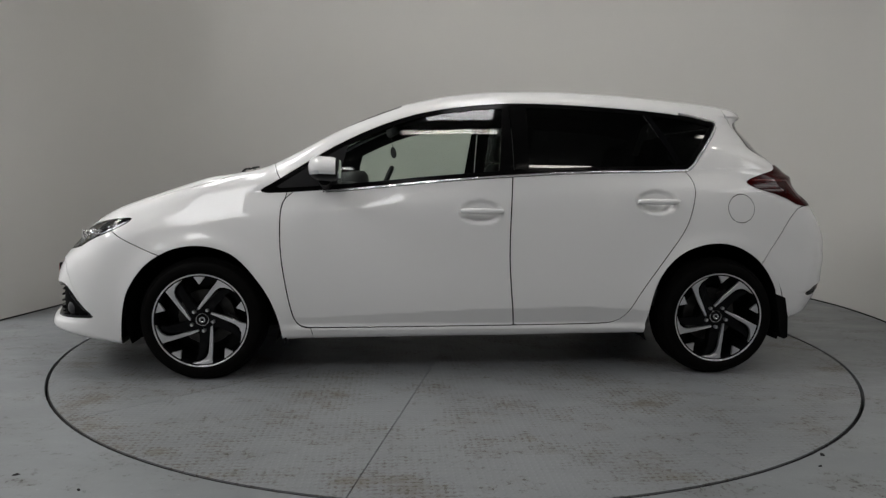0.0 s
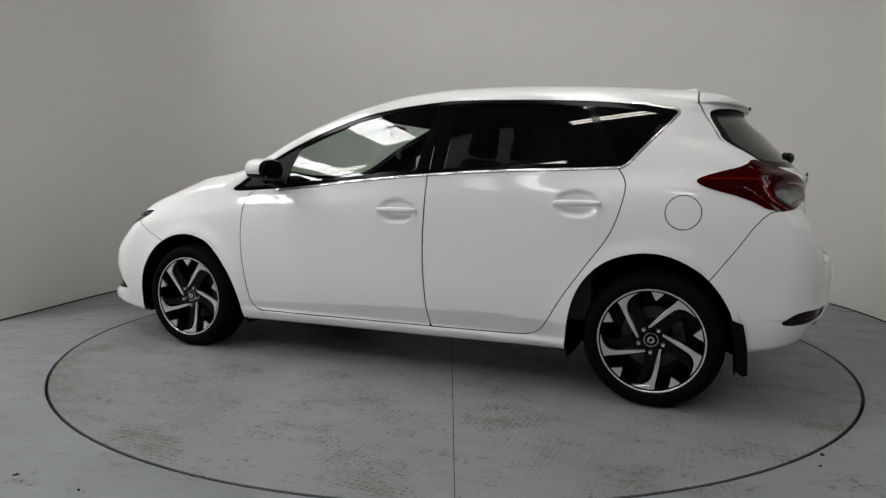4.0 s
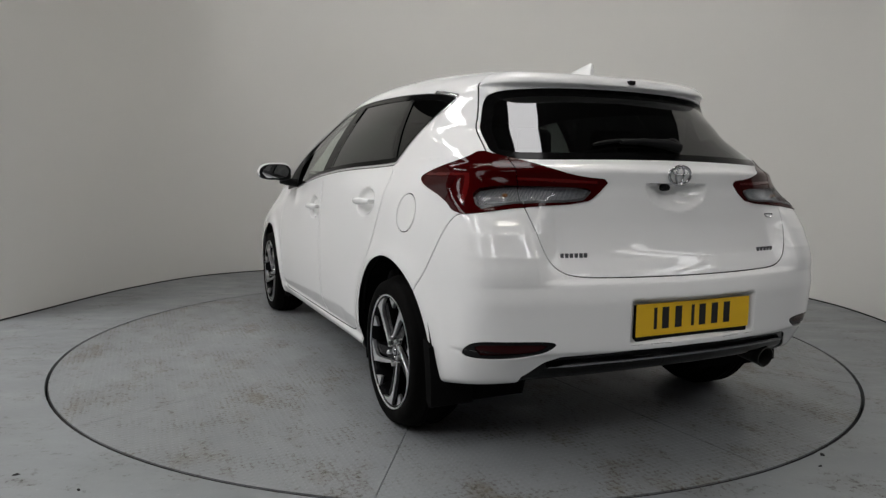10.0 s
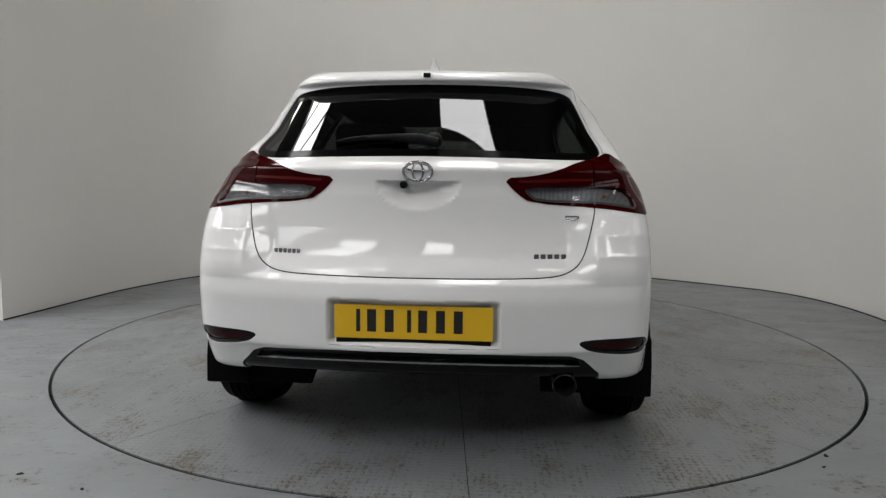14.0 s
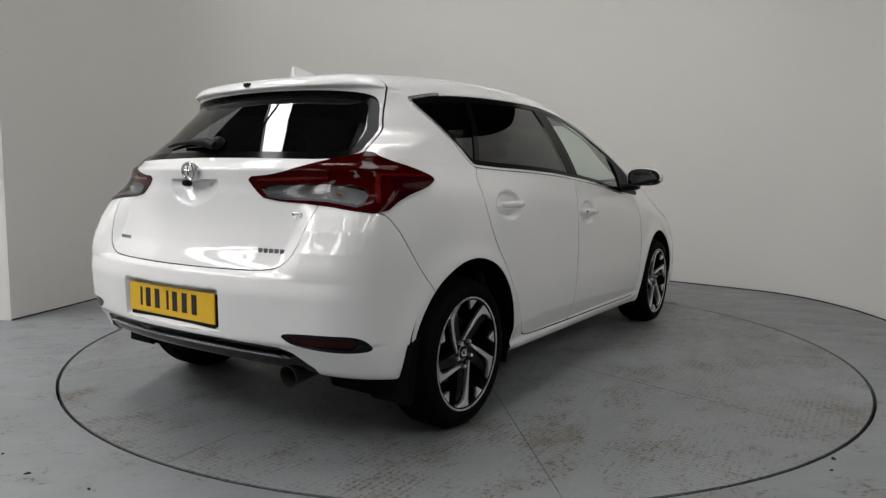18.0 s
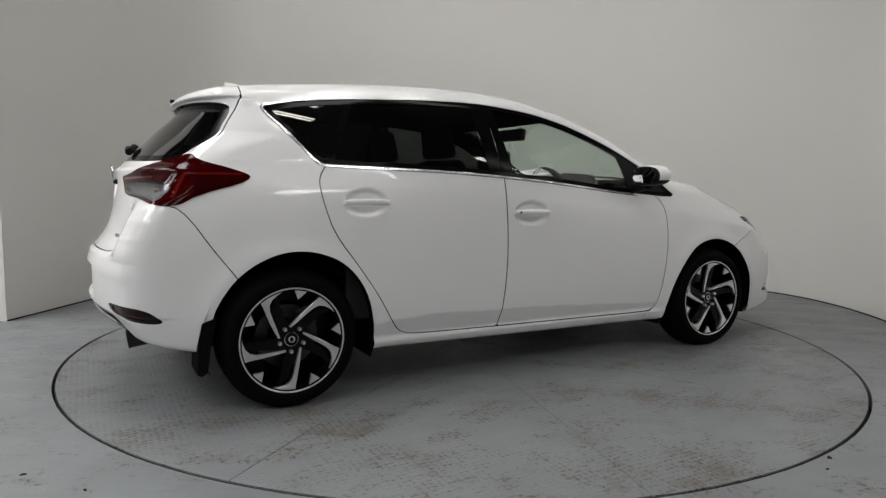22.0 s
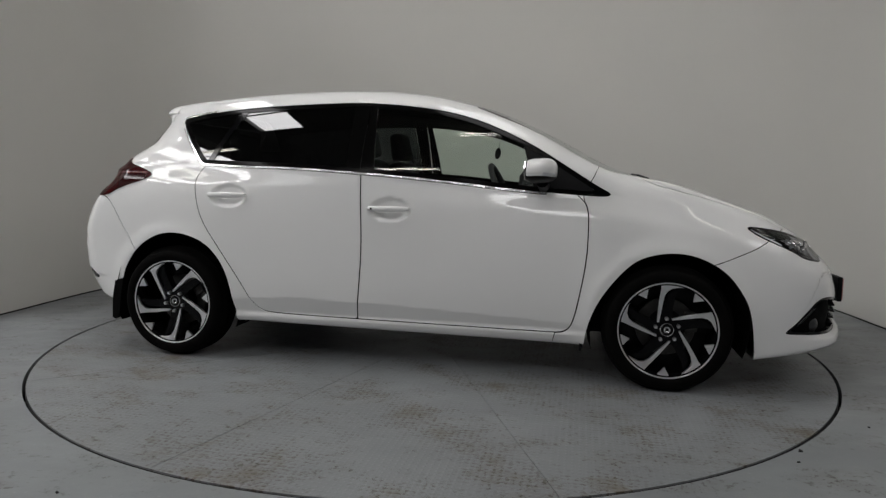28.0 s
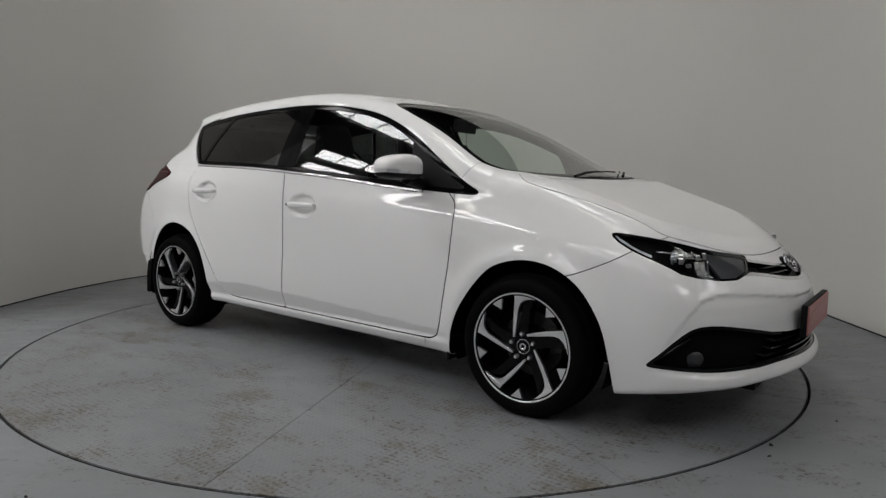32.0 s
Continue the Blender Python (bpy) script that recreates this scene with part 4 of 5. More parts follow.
    x, z = inner[0][:, 0], inner[0][:, 2]
    sail, inner = clip(inner, np.interp(z, [.92, 1.20], [.665, .585]) - x)
    both("sail_panel", sail, "black", fd, "black plastic mirror sail", push=-.003)
    x, z = inner[0][:, 0], inner[0][:, 2]
    post = np.maximum(np.interp(z, [1.02, 1.38], [-.300, -.315]) - x, x - np.interp(z, [1.02, 1.38], [-.150, -.190]))
    post, inner = clip(inner, post)
    for k, (lo, hi) in enumerate(((-9, -.228), (-.224, 9))):
        a, _ = clip(post, np.maximum(lo - post[0][:, 0], post[0][:, 0] - hi))
        both("pillar_cover", a, "pillar", (rd, fd)[k], "black pillar cover", push=-.002)
    front, inner = clip(inner, -.2 - inner[0][:, 0])
    for ob in both("front_window", front, "window", fd, "clear side window", flange=.004, push=-.007):
        ob.visible_shadow = False
    x, z = inner[0][:, 0], inner[0][:, 2]
    mid = np.interp(z, [1.05, 1.39], [-1.118, -.942])
    bar, inner = clip(inner, np.abs(x - mid) - .018)
    both("division_bar", bar, "black_gloss", rd, "gloss black division bar", push=-.003)
    x, z = inner[0][:, 0], inner[0][:, 2]
    rear, quarter = clip(inner, np.interp(z, [1.05, 1.39], [-1.118, -.942]) - x)
    both("rear_side_window", rear, "privacy", rd, "dark tinted side window", flange=.004, push=-.007)
    both("quarter_window", quarter, "privacy", (car, car), "dark tinted quarter window", flange=.004, push=-.007)
    both("window_strip", strip, "bright_trim", (car, car), "bright metal strip along the window line", push=.0015, flange=.006)
    return bf, br, tg, fd, rd, lamp, grille, intake, tail, refl


bumper_f, bumper_r, tailgate, front_doors, rear_doors, cut_lamp, cut_grille, cut_intake, cut_tail, cut_refl = build_body()


# ---- behind the panels ----
def build_inside():
    S = skin
    for arch in (ARCH_F, ARCH_R):
        _, S = clip(S, np.maximum(inside_of(xz(S), rounded(arch)) - .004, .45 - S[0][:, 1]))
    _, S = clip(S, np.maximum(inside_of(xz(S), rounded(GLASS_LINE, 1)) + .012, .45 - S[0][:, 1]))
    _, S = clip(S, np.maximum(inside_of(S[0][:, :2], rounded(SCREEN)) + .03, .9 - S[0][:, 2]))
    _, S = clip(S, np.maximum(inside_of(yz(S), rounded(REAR_GLASS)) + .02, S[0][:, 0] + 1.40))
    _, S = clip(S, np.maximum(S[0][:, 0] + 1.38, 1.20 - S[0][:, 2]))
    panel("inner_shell", whole(S), "dark", car, "dark inner structure behind the panels", flange=0, push=-.030)
    part("underbody", box((-.88, -.79, .205, .90, .79, .25), (-1.72, -.50, .27, -.88, .50, .33), (.90, -.50, .19, 2.12, .50, .24)), "black", car, "black underbody")
    for k in (-1, 1):
        for cx, cz, r in ((1.297, .315, .372), (-1.285, .32, .380)):
            verts, faces, n = [], [], 28
            for i in range(n + 1):
                a = radians(-22 + 224 * i / n)
                x, z = cx + r * math.cos(a), cz + r * math.sin(a)
                verts += [(x, k * .846, z), (x, k * .45, z), (cx, k * .45, cz)]
            for i in range(n):
                faces += [(3 * i, 3 * i + 1, 3 * i + 4, 3 * i + 3), (3 * i + 1, 3 * i + 2, 3 * i + 5, 3 * i + 4)]
            put("arch_liner", verts, faces, "dark", car, "black wheel arch liner")


build_inside()


# ---- wheels ----
def build_wheel():
    """A wheel about its own middle; its outer face looks along +y."""
    w = new("wheel")
    w.parent = car
    w["label"] = "black tyre on a two-tone alloy rim"
    R = .231
    tread = [(.2895, -.085), (.297, -.060)]
    for g in (-.045, -.015, .015, .045):
        tread += [(.304, g - .008), (.297, g - .004), (.297, g + .004), (.304, g + .008)]
    prof = [(.222, -.105), (.245, -.112), (.275, -.108)] + tread + [(.297, .060), (.2895, .085), (.283, .1005), (.272, .108), (.255, .1115), (.240, .1105), (.2285, .104), (.222, .098)]
    part("tyre", lathe(prof, 72, "y"), "rubber", w, "black low-profile tyre", smooth=50)
    rim = part("rim", lathe([(.05, -.06), (.19, -.06), (.205, -.085), (.222, -.100), (.222, .096), (.2245, .1005), (.2245, .1035), (.217, .1035), (.213, .095), (.208, .03), (.203, -.05), (.06, -.055)], 72, "y"),
               "alloy_dark", w, "dark painted rim barrel", smooth=40)
    part("rim_edge", lathe([(.2225, .1005), (.2225, .1055), (.2245, .107), (.229, .1065), (.2295, .101)], 80, "y"), "alloy", rim, "machined rim edge", smooth=50)
    part("brake_disc", lathe([(.02, -.005), (.138, -.005), (.140, -.009), (.138, -.022), (.02, -.022)], 48, "y"), "disc", w, "steel brake disc", smooth=30)
    part("caliper", prism([(-.145, -.03), (-.145, .06), (-.09, .07), (-.085, -.04)], -.045, .012, "y"), "disc", w, "grey brake caliper", bevel=.006)
    blade = [(-.190, .165), (-.150, .172), (-.085, .436), (-.050, .60), (-.020, .71), (.035, .80), (.135, .858), (.28, .872), (.40, .856), (.49, .815), (.515, .84), (.43, .902), (.28, .960), (.14, .990), (0, .998), (-.070, .994), (-.078, .86), (-.108, .72), (-.150, .50), (-.172, .33)]
    web = [(-.185, .12), (.10, .10), (.13, .42), (.20, .70), (.27, .82), (.20, .84), (.06, .74), (-.06, .42)]
    fin = [(-.375, .670), (-.315, .950), (-.46, .890), (-.60, .80)]

    def shaped(outline, turn, back, bulge):
        c, s = math.cos(turn), math.sin(turn)
        bm = bmesh.new()
        # the outline is drawn as seen from outside: u to the right (towards -x on the left side), v up
        def at(u, v, depth):
            x, z = -(u * c - v * s) * R, (u * s + v * c) * R
            r = math.hypot(u, v)
            return (x, .083 + .020 * r ** 2 - depth, z)
        a = [bm.verts.new(at(u, v, 0)) for u, v in outline]
        b = [bm.verts.new(at(u * bulge, v * bulge, back)) for u, v in outline]
        n = len(outline)
        for i in range(n):
            bm.faces.new((a[i], b[i], b[(i + 1) % n], a[(i + 1) % n]))
        bm.faces.new(a)
        bm.faces.new(b[::-1])
        return bm
    for k in range(5):
        t = 2 * math.pi * k / 5
        sp = part("spoke", shaped(web, t, .045, 1.0), "alloy_dark", w, "dark twisted spoke")
        sp.location = (0, -.012, 0)
        part("spoke_face", shaped(blade, t, .014, .995), "alloy", w, "machined bright face of a spoke").location = (0, 0, 0)
        part("rim_fin", shaped(fin, t, .012, 1.0), "alloy", rim, "machined bright fin")
        a = t + .02
        nut = part("wheel_nut", lathe([(0, .092), (.0075, .092), (.0095, .086), (.0095, .04), (0, .04)], 6, "y"), "alloy", w, "bright wheel nut")
        nut.location = (-.054 * math.sin(a), 0, .054 * math.cos(a))
    hub = part("hub", lathe([(0, .066), (.030, .066), (.075, .058), (.085, .03), (.085, -.02), (0, -.02)], 40, "y"), "alloy_dark", w, "dark hub", smooth=40)
    part("centre_cap", lathe([(0, .080), (.022, .079), (.027, .074), (.029, .06)], 32, "y"), "alloy_dark", hub, smooth=40)
    part("cap_ring", lathe([(.0265, .074), (.0285, .078), (.0315, .077), (.0325, .06), (.030, .06)], 40, "y"), "chrome", hub, "bright cap ring", smooth=60)
    part("cap_emblem", lathe([(.008, .0805), (.011, .0825), (.015, .082), (.016, .0795)], 24, "y"), "chrome", hub, "bright emblem", smooth=60)
    return w


wheel = build_wheel()
WHEEL_Z = .300
spin = [-27, 38, 5, 34]
wheel.matrix_basis = pose(1.30, .782, WHEEL_Z - .004, 0, spin[0])
for (wx, wy, turn), sp in zip(((-1.30, .768, 0), (1.30, -.782, 180), (-1.30, -.768, 180)), spin[1:]):
    copy_thing(wheel, pose(wx, wy, WHEEL_Z - (.004 if wx > 0 else 0), 0, 0, turn) @ pose(0, 0, 0, 0, sp))


# ---- lamps, grilles and reflectors ----
def build_head_lamps():
    edge = inside_of(round_front(cut_lamp), rounded(on_front(HEADLAMP), 1))
    pane, rim = clip(cut_lamp, edge + .009)
    for side in (0, 1):
        f = (lambda m: m) if side == 0 else flip
        root = panel("headlight", f(pane), "lens_clear", car, "clear-lensed headlight in a dark housing", flange=.004, push=.001)
        root.visible_shadow = False
        panel("bezel", f(rim), "black_gloss", root, "gloss black bezel", push=-.001)
        panel("housing", f(cut_lamp), "black_gloss", root, "black housing", flange=.02, push=-.050)
        v = cut_lamp[0]
        low = np.interp(v[:, 0], [1.628, 1.655, 1.732, 1.849, 1.912, 2.03], [.786, .763, .722, .673, .640, .612])
        a, _ = clip(cut_lamp, np.maximum(v[:, 1] - .60, edge + .012))
        panel("inner_cover", f(a), "lamp_grey", root, "dark grey ribbed cover", flange=.010, push=-.010)
        strip, _ = clip(cut_lamp, np.maximum(np.maximum(v[:, 2] - low - .020, edge + .008), v[:, 0] - 1.80))
        panel("marker_strip", f(strip), "reflector", root, "silvered marker strip", flange=.004, push=-.006)
        b, _ = clip(cut_lamp, np.maximum(np.maximum(.612 - v[:, 1], v[:, 0] - 1.99), np.maximum(np.maximum(1.775 - v[:, 0], v[:, 2] - low - .078), edge + .014)))
        panel("reflector_bowl", f(b), "bowl", root, "dull silvered reflector", flange=.012, push=-.034)
        k = 1 if side == 0 else -1
        for i, (x, y, z, w, h) in enumerate(((1.935, .668, .672, .010, .014), (1.938, .668, .704, .010, .010), (1.950, .640, .668, .008, .020), (1.952, .640, .708, .008, .012), (1.962, .620, .664, .005, .022),
                                             (1.915, .700, .674, .012, .008), (1.893, .722, .690, .010, .012), (1.915, .690, .706, .014, .007))):
            piece = part("light_bar", box((-.008, -w, -h, .008, w, h)), "chrome", root, "bright faceted light bar", bevel=.003)
            piece.matrix_basis = pose(x - .012, k * y, z, 0, -8, k * (40 + 6 * (i % 3 - 1)))
        bowl = lathe([(0, .012), (.016, .010), (.026, .002), (.030, -.010), (.034, -.012), (.034, -.03)], 28, "x")
        p = part("projector", bowl, "chrome", root, "round projector lens", smooth=60)
        p.matrix_basis = pose(1.875, k * .705, .700, 0, -6, k * 38)
        part("louvre", tube_along([(1.80, k * .752, .722), (1.86, k * .715, .718), (1.92, k * .655, .712)], [.003, .005, .004], 8), "chrome", root, "bright louvre", smooth=50)


def build_grilles():
    edge = inside_of(yz(cut_grille), rounded(GRILLE, 1))
    mesh, rim = clip(cut_grille, edge + .011)
    g = panel("upper_grille", whole(mesh), "black", bumper_f, "black upper grille slot", push=-.028, flange=.004)
    panel("grille_rim", whole(rim), "bright_trim", g, "silver rim of the grille slot", push=.002)
    for z in (.620, .642):
        pts = [(front_x(z) - .355 * y * y - .014, y, z) for y in np.linspace(-.34, .34, 15)]
        part("slat", tube_along(pts, .005, 6), "black_gloss", g, smooth=50)
    edge = inside_of(round_front(cut_intake), rounded(on_front(INTAKE), 1))
    low, lip = clip(cut_intake, edge + .012)
    g = panel("lower_grille", whole(low), "black_gloss", bumper_f, "black lower grille with fog lamp pockets", push=-.050, flange=.006)
    panel("grille_lip", whole(lip), "black_gloss", g, "gloss black edge", push=-.004, flange=.045)
    for i in range(4):
        z = .298 + .026 * i
        wide = .50 - .03 * i
        bm = bmesh.new()
        ring = []
        for y in np.linspace(-wide, wide, 25):
            x = front_x(z) - .355 * y * y
            ring.append([bm.verts.new((x - d, y, z + h)) for d, h in ((.012, .006), (.008, .002), (.012, -.004), (.045, .002), (.045, .008))])
        for a, b in zip(ring, ring[1:]):
            for j in range(5):
                bm.faces.new((a[j], a[(j + 1) % 5], b[(j + 1) % 5], b[j]))
        bm.faces.new(ring[0][::-1])
        bm.faces.new(ring[-1])
        part("slat", bm, "black_gloss", g, "black grille slat", smooth=40)
    for k in (-1, 1):
        f = part("fog_lamp", lathe([(0, .010), (.020, .008), (.032, 0), (.038, -.004), (.038, -.03), (0, -.03)], 28, "x"), "lamp_grey", bumper_f, "round fog lamp", smooth=50)
        f.matrix_basis = pose(1.967, k * .745, .338, 0, 0, k * 38)
        part("fog_lens", lathe([(0, .013), (.018, .011), (.028, .004)], 24, "x"), "lamp_grey", f, "clear fog lamp lens", smooth=50)
        part("bezel_blade", tube_along([(1.86, k * .843, .338), (1.905, k * .818, .378), (1.955, k * .786, .424)], [.004, .007, .005], 8), "black_gloss", bumper_f, "gloss black blade", smooth=50)


CLEAR = [(.735, .955), (.66, .968), (.60, .969), (.345, .964), (.372, .935), (.395, .916), (.60, .910), (.70, .897), (.752, .886)]


def build_tail_lamps():
    V = cut_tail[0]
    inner, outer = clip(cut_tail, V[:, 1] - .600)
    inner, _ = clip(inner, inner[0][:, 1] - .5965)
    for k, (piece, owner) in enumerate(((inner, tailgate), (outer, car))):
        clear, red = clip(piece, np.maximum(inside_of(yz(piece), rounded(CLEAR, 1)), piece[0][:, 0] + 1.70))
        for side in (0, 1):
            f = (lambda m: m) if side == 0 else flip
            root = panel("tail_light", f(red), "lens_red", owner, "red tail light" if k else "red tail light on the tailgate", flange=.02, push=.004 if k else .003)
            lens = panel("reversing_lens" if k == 0 else "indicator_lens", f(clear), "lens_clear", root, "clear lens over a silvered reflector", flange=.003, push=.004)
            lens.visible_shadow = False
            panel("reflector", f(clear), "ribbed", root, "silvered ribbed reflector", flange=.03, push=-.016)
            ring, _ = clip(clear, -.0075 - np.maximum(inside_of(yz(clear), rounded(CLEAR, 1)), clear[0][:, 0] + 1.70))
            ring, _ = clip(ring, ring[0][:, 2] - (.950 if k == 0 else .925))
            panel("lens_border", f(ring), "lamp_grey", root, "grey border of the clear lens", flange=.002, push=.0055)
            # silvered ribs behind the clear lens
            s = 1 if side == 0 else -1
            if k == 0:
                for i in range(3):
                    b = part("bulb", lathe([(0, .006), (.009, .004), (.012, -.004)], 14, "x"), "lamp_grey", root, smooth=50)
                    y = .47 + .033 * i
                    b.matrix_basis = pose(-1.893 + .25 * y * y + .2 * max(y - .45, 0), s * y, .941, 0, 0, 180)
            else:
                b = part("bulb", lathe([(0, .010), (.006, .008), (.008, -.004)], 14, "x"), "amber", root, "amber bulb", smooth=50)
                b.matrix_basis = pose(-1.803, s * .640, .936, 0, 0, 180)
            # light guide: a brighter line in the red
            v = red[0]
            if k == 0:
                g, _ = clip(red, np.abs(v[:, 2] - np.interp(v[:, 1], [.3, .6], [.984, .990])) - .006)
                g, _ = clip(g, .335 - g[0][:, 1])
            else:
                top = np.abs(v[:, 2] - 1.006) - .005
                top = np.maximum(np.maximum(top, v[:, 0] + 1.478), -1.70 - v[:, 0])
                down = np.maximum(np.abs((v[:, 0] + 1.70) * .80 + (v[:, 2] - 1.006) * -.45) - .006, np.maximum(.905 - v[:, 2], v[:, 2] - 1.010))
                g, _ = clip(red, np.minimum(top, down))
            panel("light_guide", f(g), "lens_bright", root, "brighter red light guide", flange=.002, push=.0052)
            if k == 1:
                d, _ = clip(red, np.maximum(np.maximum(v[:, 2] - .996, .895 - v[:, 2]), np.maximum(v[:, 0] + 1.485, -1.672 - v[:, 0])))
                panel("dark_lens", f(d), "lens_dark", root, "dark red lens", flange=.002, push=.0048)


def build_reflectors():
    edge = inside_of(round_rear(cut_refl), rounded(on_rear(REFLECTOR)))
    red, rim = clip(cut_refl, np.maximum(edge + .012, cut_refl[0][:, 0] + 1.87))
    for side in (0, 1):
        f = (lambda m: m) if side == 0 else flip
        root = panel("rear_reflector", f(rim), "black_gloss", bumper_r, "red reflector in a gloss black bezel", push=-.004, flange=.02)
        panel("red_lens", f(red), "lens_dark", root, "dark red reflector lens", push=-.007, flange=.004)


build_head_lamps()
build_grilles()
build_tail_lamps()
build_reflectors()


# ---- mirrors, handles and small outer parts ----
def build_mirror(k):
    """The door mirror on the car's left (k = 1) or right (-1)."""
    n, m = 40, 24
    V = []
    for j in range(m + 1):
        b = -math.pi / 2 + math.pi * j / m
        for i in range(n):
            a = 2 * math.pi * i / n
            p = lambda t, e: math.copysign(abs(t) ** e, t)
            x = .080 * p(math.cos(b), .6) * p(math.cos(a), .75)
            y = .112 * p(math.cos(b), .55) * p(math.sin(a), .6)
            z = .004 + .057 * p(math.sin(b), .85) + (.012 * (y / .112) if b < 0 else 0)
            x = max(x - .15 * max(y - .02, 0), -.058)
            V.append((.690 + x - .05 * y, .955 + y, 1.032 + z - .10 * max(y, 0) + .04 * x))
    V = np.array(V)
    T = []
    for j in range(m):
        for i in range(n):
            q = [j * n + i, j * n + (i + 1) % n, (j + 1) * n + (i + 1) % n, (j + 1) * n + i]
            T += [(q[0], q[1], q[2]), (q[0], q[2], q[3])]
    T = np.array(T)
    fn = np.cross(V[T[:, 1]] - V[T[:, 0]], V[T[:, 2]] - V[T[:, 0]])
    c = V.mean(0)
    if ((V[T[:, 0]] - c) * fn).sum() < 0:
        T, fn = T[:, ::-1], -fn
    N = np.zeros_like(V)
    for i in range(3):
        np.add.at(N, T[:, i], fn)
    N /= np.maximum(np.linalg.norm(N, axis=1, keepdims=True), 1e-12)
    mesh = (V, N, T)
    f = (lambda q: q) if k > 0 else flip
    door = front_doors[0 if k > 0 else 1]
    glass, shell = clip(mesh, V[:, 0] - .640 + .05 * (V[:, 1] - .955))
    low, cap = clip(shell, shell[0][:, 2] - np.interp(shell[0][:, 0], [.64, .70, .78], [1.008, 1.010, 1.004]))
    lamp, cap = clip(cap, np.maximum(cap[0][:, 2] - np.interp(cap[0][:, 1], [.96, 1.07], [1.017, 1.026]), np.maximum(.955 - cap[0][:, 1], .70 - cap[0][:, 0] + .3 * (cap[0][:, 1] - 1.03))))
    root = panel("door_mirror", f(cap), "paint", door, "white capped door mirror on a black foot", flange=.004)
    panel("mirror_base", f(low), "black", root, "black lower mirror shell", flange=.004, push=-.001)
    panel("indicator", f(lamp), "reflector", root, "clear indicator lens", flange=.003, push=-.001)
    panel("mirror_back", f(glass), "black", root, flange=.004, push=-.002)
    y0, y1, z0, z1 = .875, 1.045, .992, 1.075
    pts = [(y0 + .02, z0), (y1 - .03, z0), (y1, z0 + .03), (y1 - .01, z1 - .03), (y1 - .04, z1), (y0 + .02, z1), (y0, z1 - .03), (y0, z0 + .03)]
    part("mirror_glass", prism([(k * y, z) for y, z in pts], .622, .627, "x"), "mirror", root, "mirror glass")
    part("arm", tube_along([(.700, k * .795, .962), (.705, k * .85, .968), (.700, k * .91, .985)], [.030, .026, .030], 12), "black", root, "black mirror foot", smooth=50)


def build_handle(door, k, cx, cz, slot):
    xs = np.linspace(cx - .105, cx + .105, 15)
    bm = bmesh.new()
    rings = []
    for x in xs:
        u = (x - cx) / .105
        y = float(side_y(np.array(cx), np.array(cz - .07))) + .020 - .013 * u ** 4
        h = .0150 * (1 - .35 * abs(u) ** 3)
        w = .011 * (1 - .3 * abs(u) ** 4)
        rings.append([bm.verts.new((x, k * (y + w * math.cos(a)), cz + .004 + h * math.sin(a))) for a in [2 * math.pi * i / 14 for i in range(14)]])
    for a, b in zip(rings, rings[1:]):
        for i in range(14):
            bm.faces.new((a[i], a[(i + 1) % 14], b[(i + 1) % 14], b[i]))
    bm.faces.new(rings[0][::-1])
    bm.faces.new(rings[-1])
    h = part("door_handle", bm, "paint", door, "white pull handle over a scooped recess", smooth=50)
    y = float(side_y(np.array(cx), np.array(cz - .07)))
    for u in (-.092, .092):
        part("handle_foot", box((cx + u - .011, min(k * (y - .03), k * (y + .014)), cz - .006, cx + u + .011, max(k * (y - .03), k * (y + .014)), cz + .014)), "paint", h, bevel=.004)
    if slot:
        part("lock", lathe([(0, .0295), (.0045, .0295), (.0055, .028), (.0055, .02)], 14, "y") if k > 0 else lathe([(0, -.0295), (.0045, -.0295), (.0055, -.028), (.0055, -.02)], 14, "y"), "dark", h, "dark key slot").location = (cx - .083, k * y, cz + .004)


def oval_ring(name, parent, x, z, a, b, r, tilt):
    path = [(0, a * math.cos(t), b * math.sin(t)) for t in [2 * math.pi * i / 40 for i in range(41)]]
    ob = part(name, tube_along(path, r, 8, caps=False), "emblem", parent, "chrome oval emblem", smooth=60)
    ob.matrix_basis = pose(x, 0, z, 0, tilt, 0)
    part("emblem_oval", tube_along([(0, a * .36 * math.cos(t), b * .88 * math.sin(t)) for t in [2 * math.pi * i / 28 for i in range(29)]], r * .8, 6, caps=False), "emblem", ob, smooth=60)
    part("emblem_bar", tube_along([(0, a * .78 * math.cos(t), b * .45 + b * .38 * math.sin(t)) for t in [2 * math.pi * i / 28 for i in range(29)]], r * .75, 6, caps=False), "emblem", ob, smooth=60)
    return ob


def rear_at(y, z, out=0.0):
    """A point on the car's tail, out from the skin along x."""
    lo, hi = -2.2, -1.2
    for _ in range(40):
        m = (lo + hi) / 2
        if body_f(np.array([m, y, z])) < 0:
            hi = m
        else:
            lo = m
    return (hi - out, y, z)


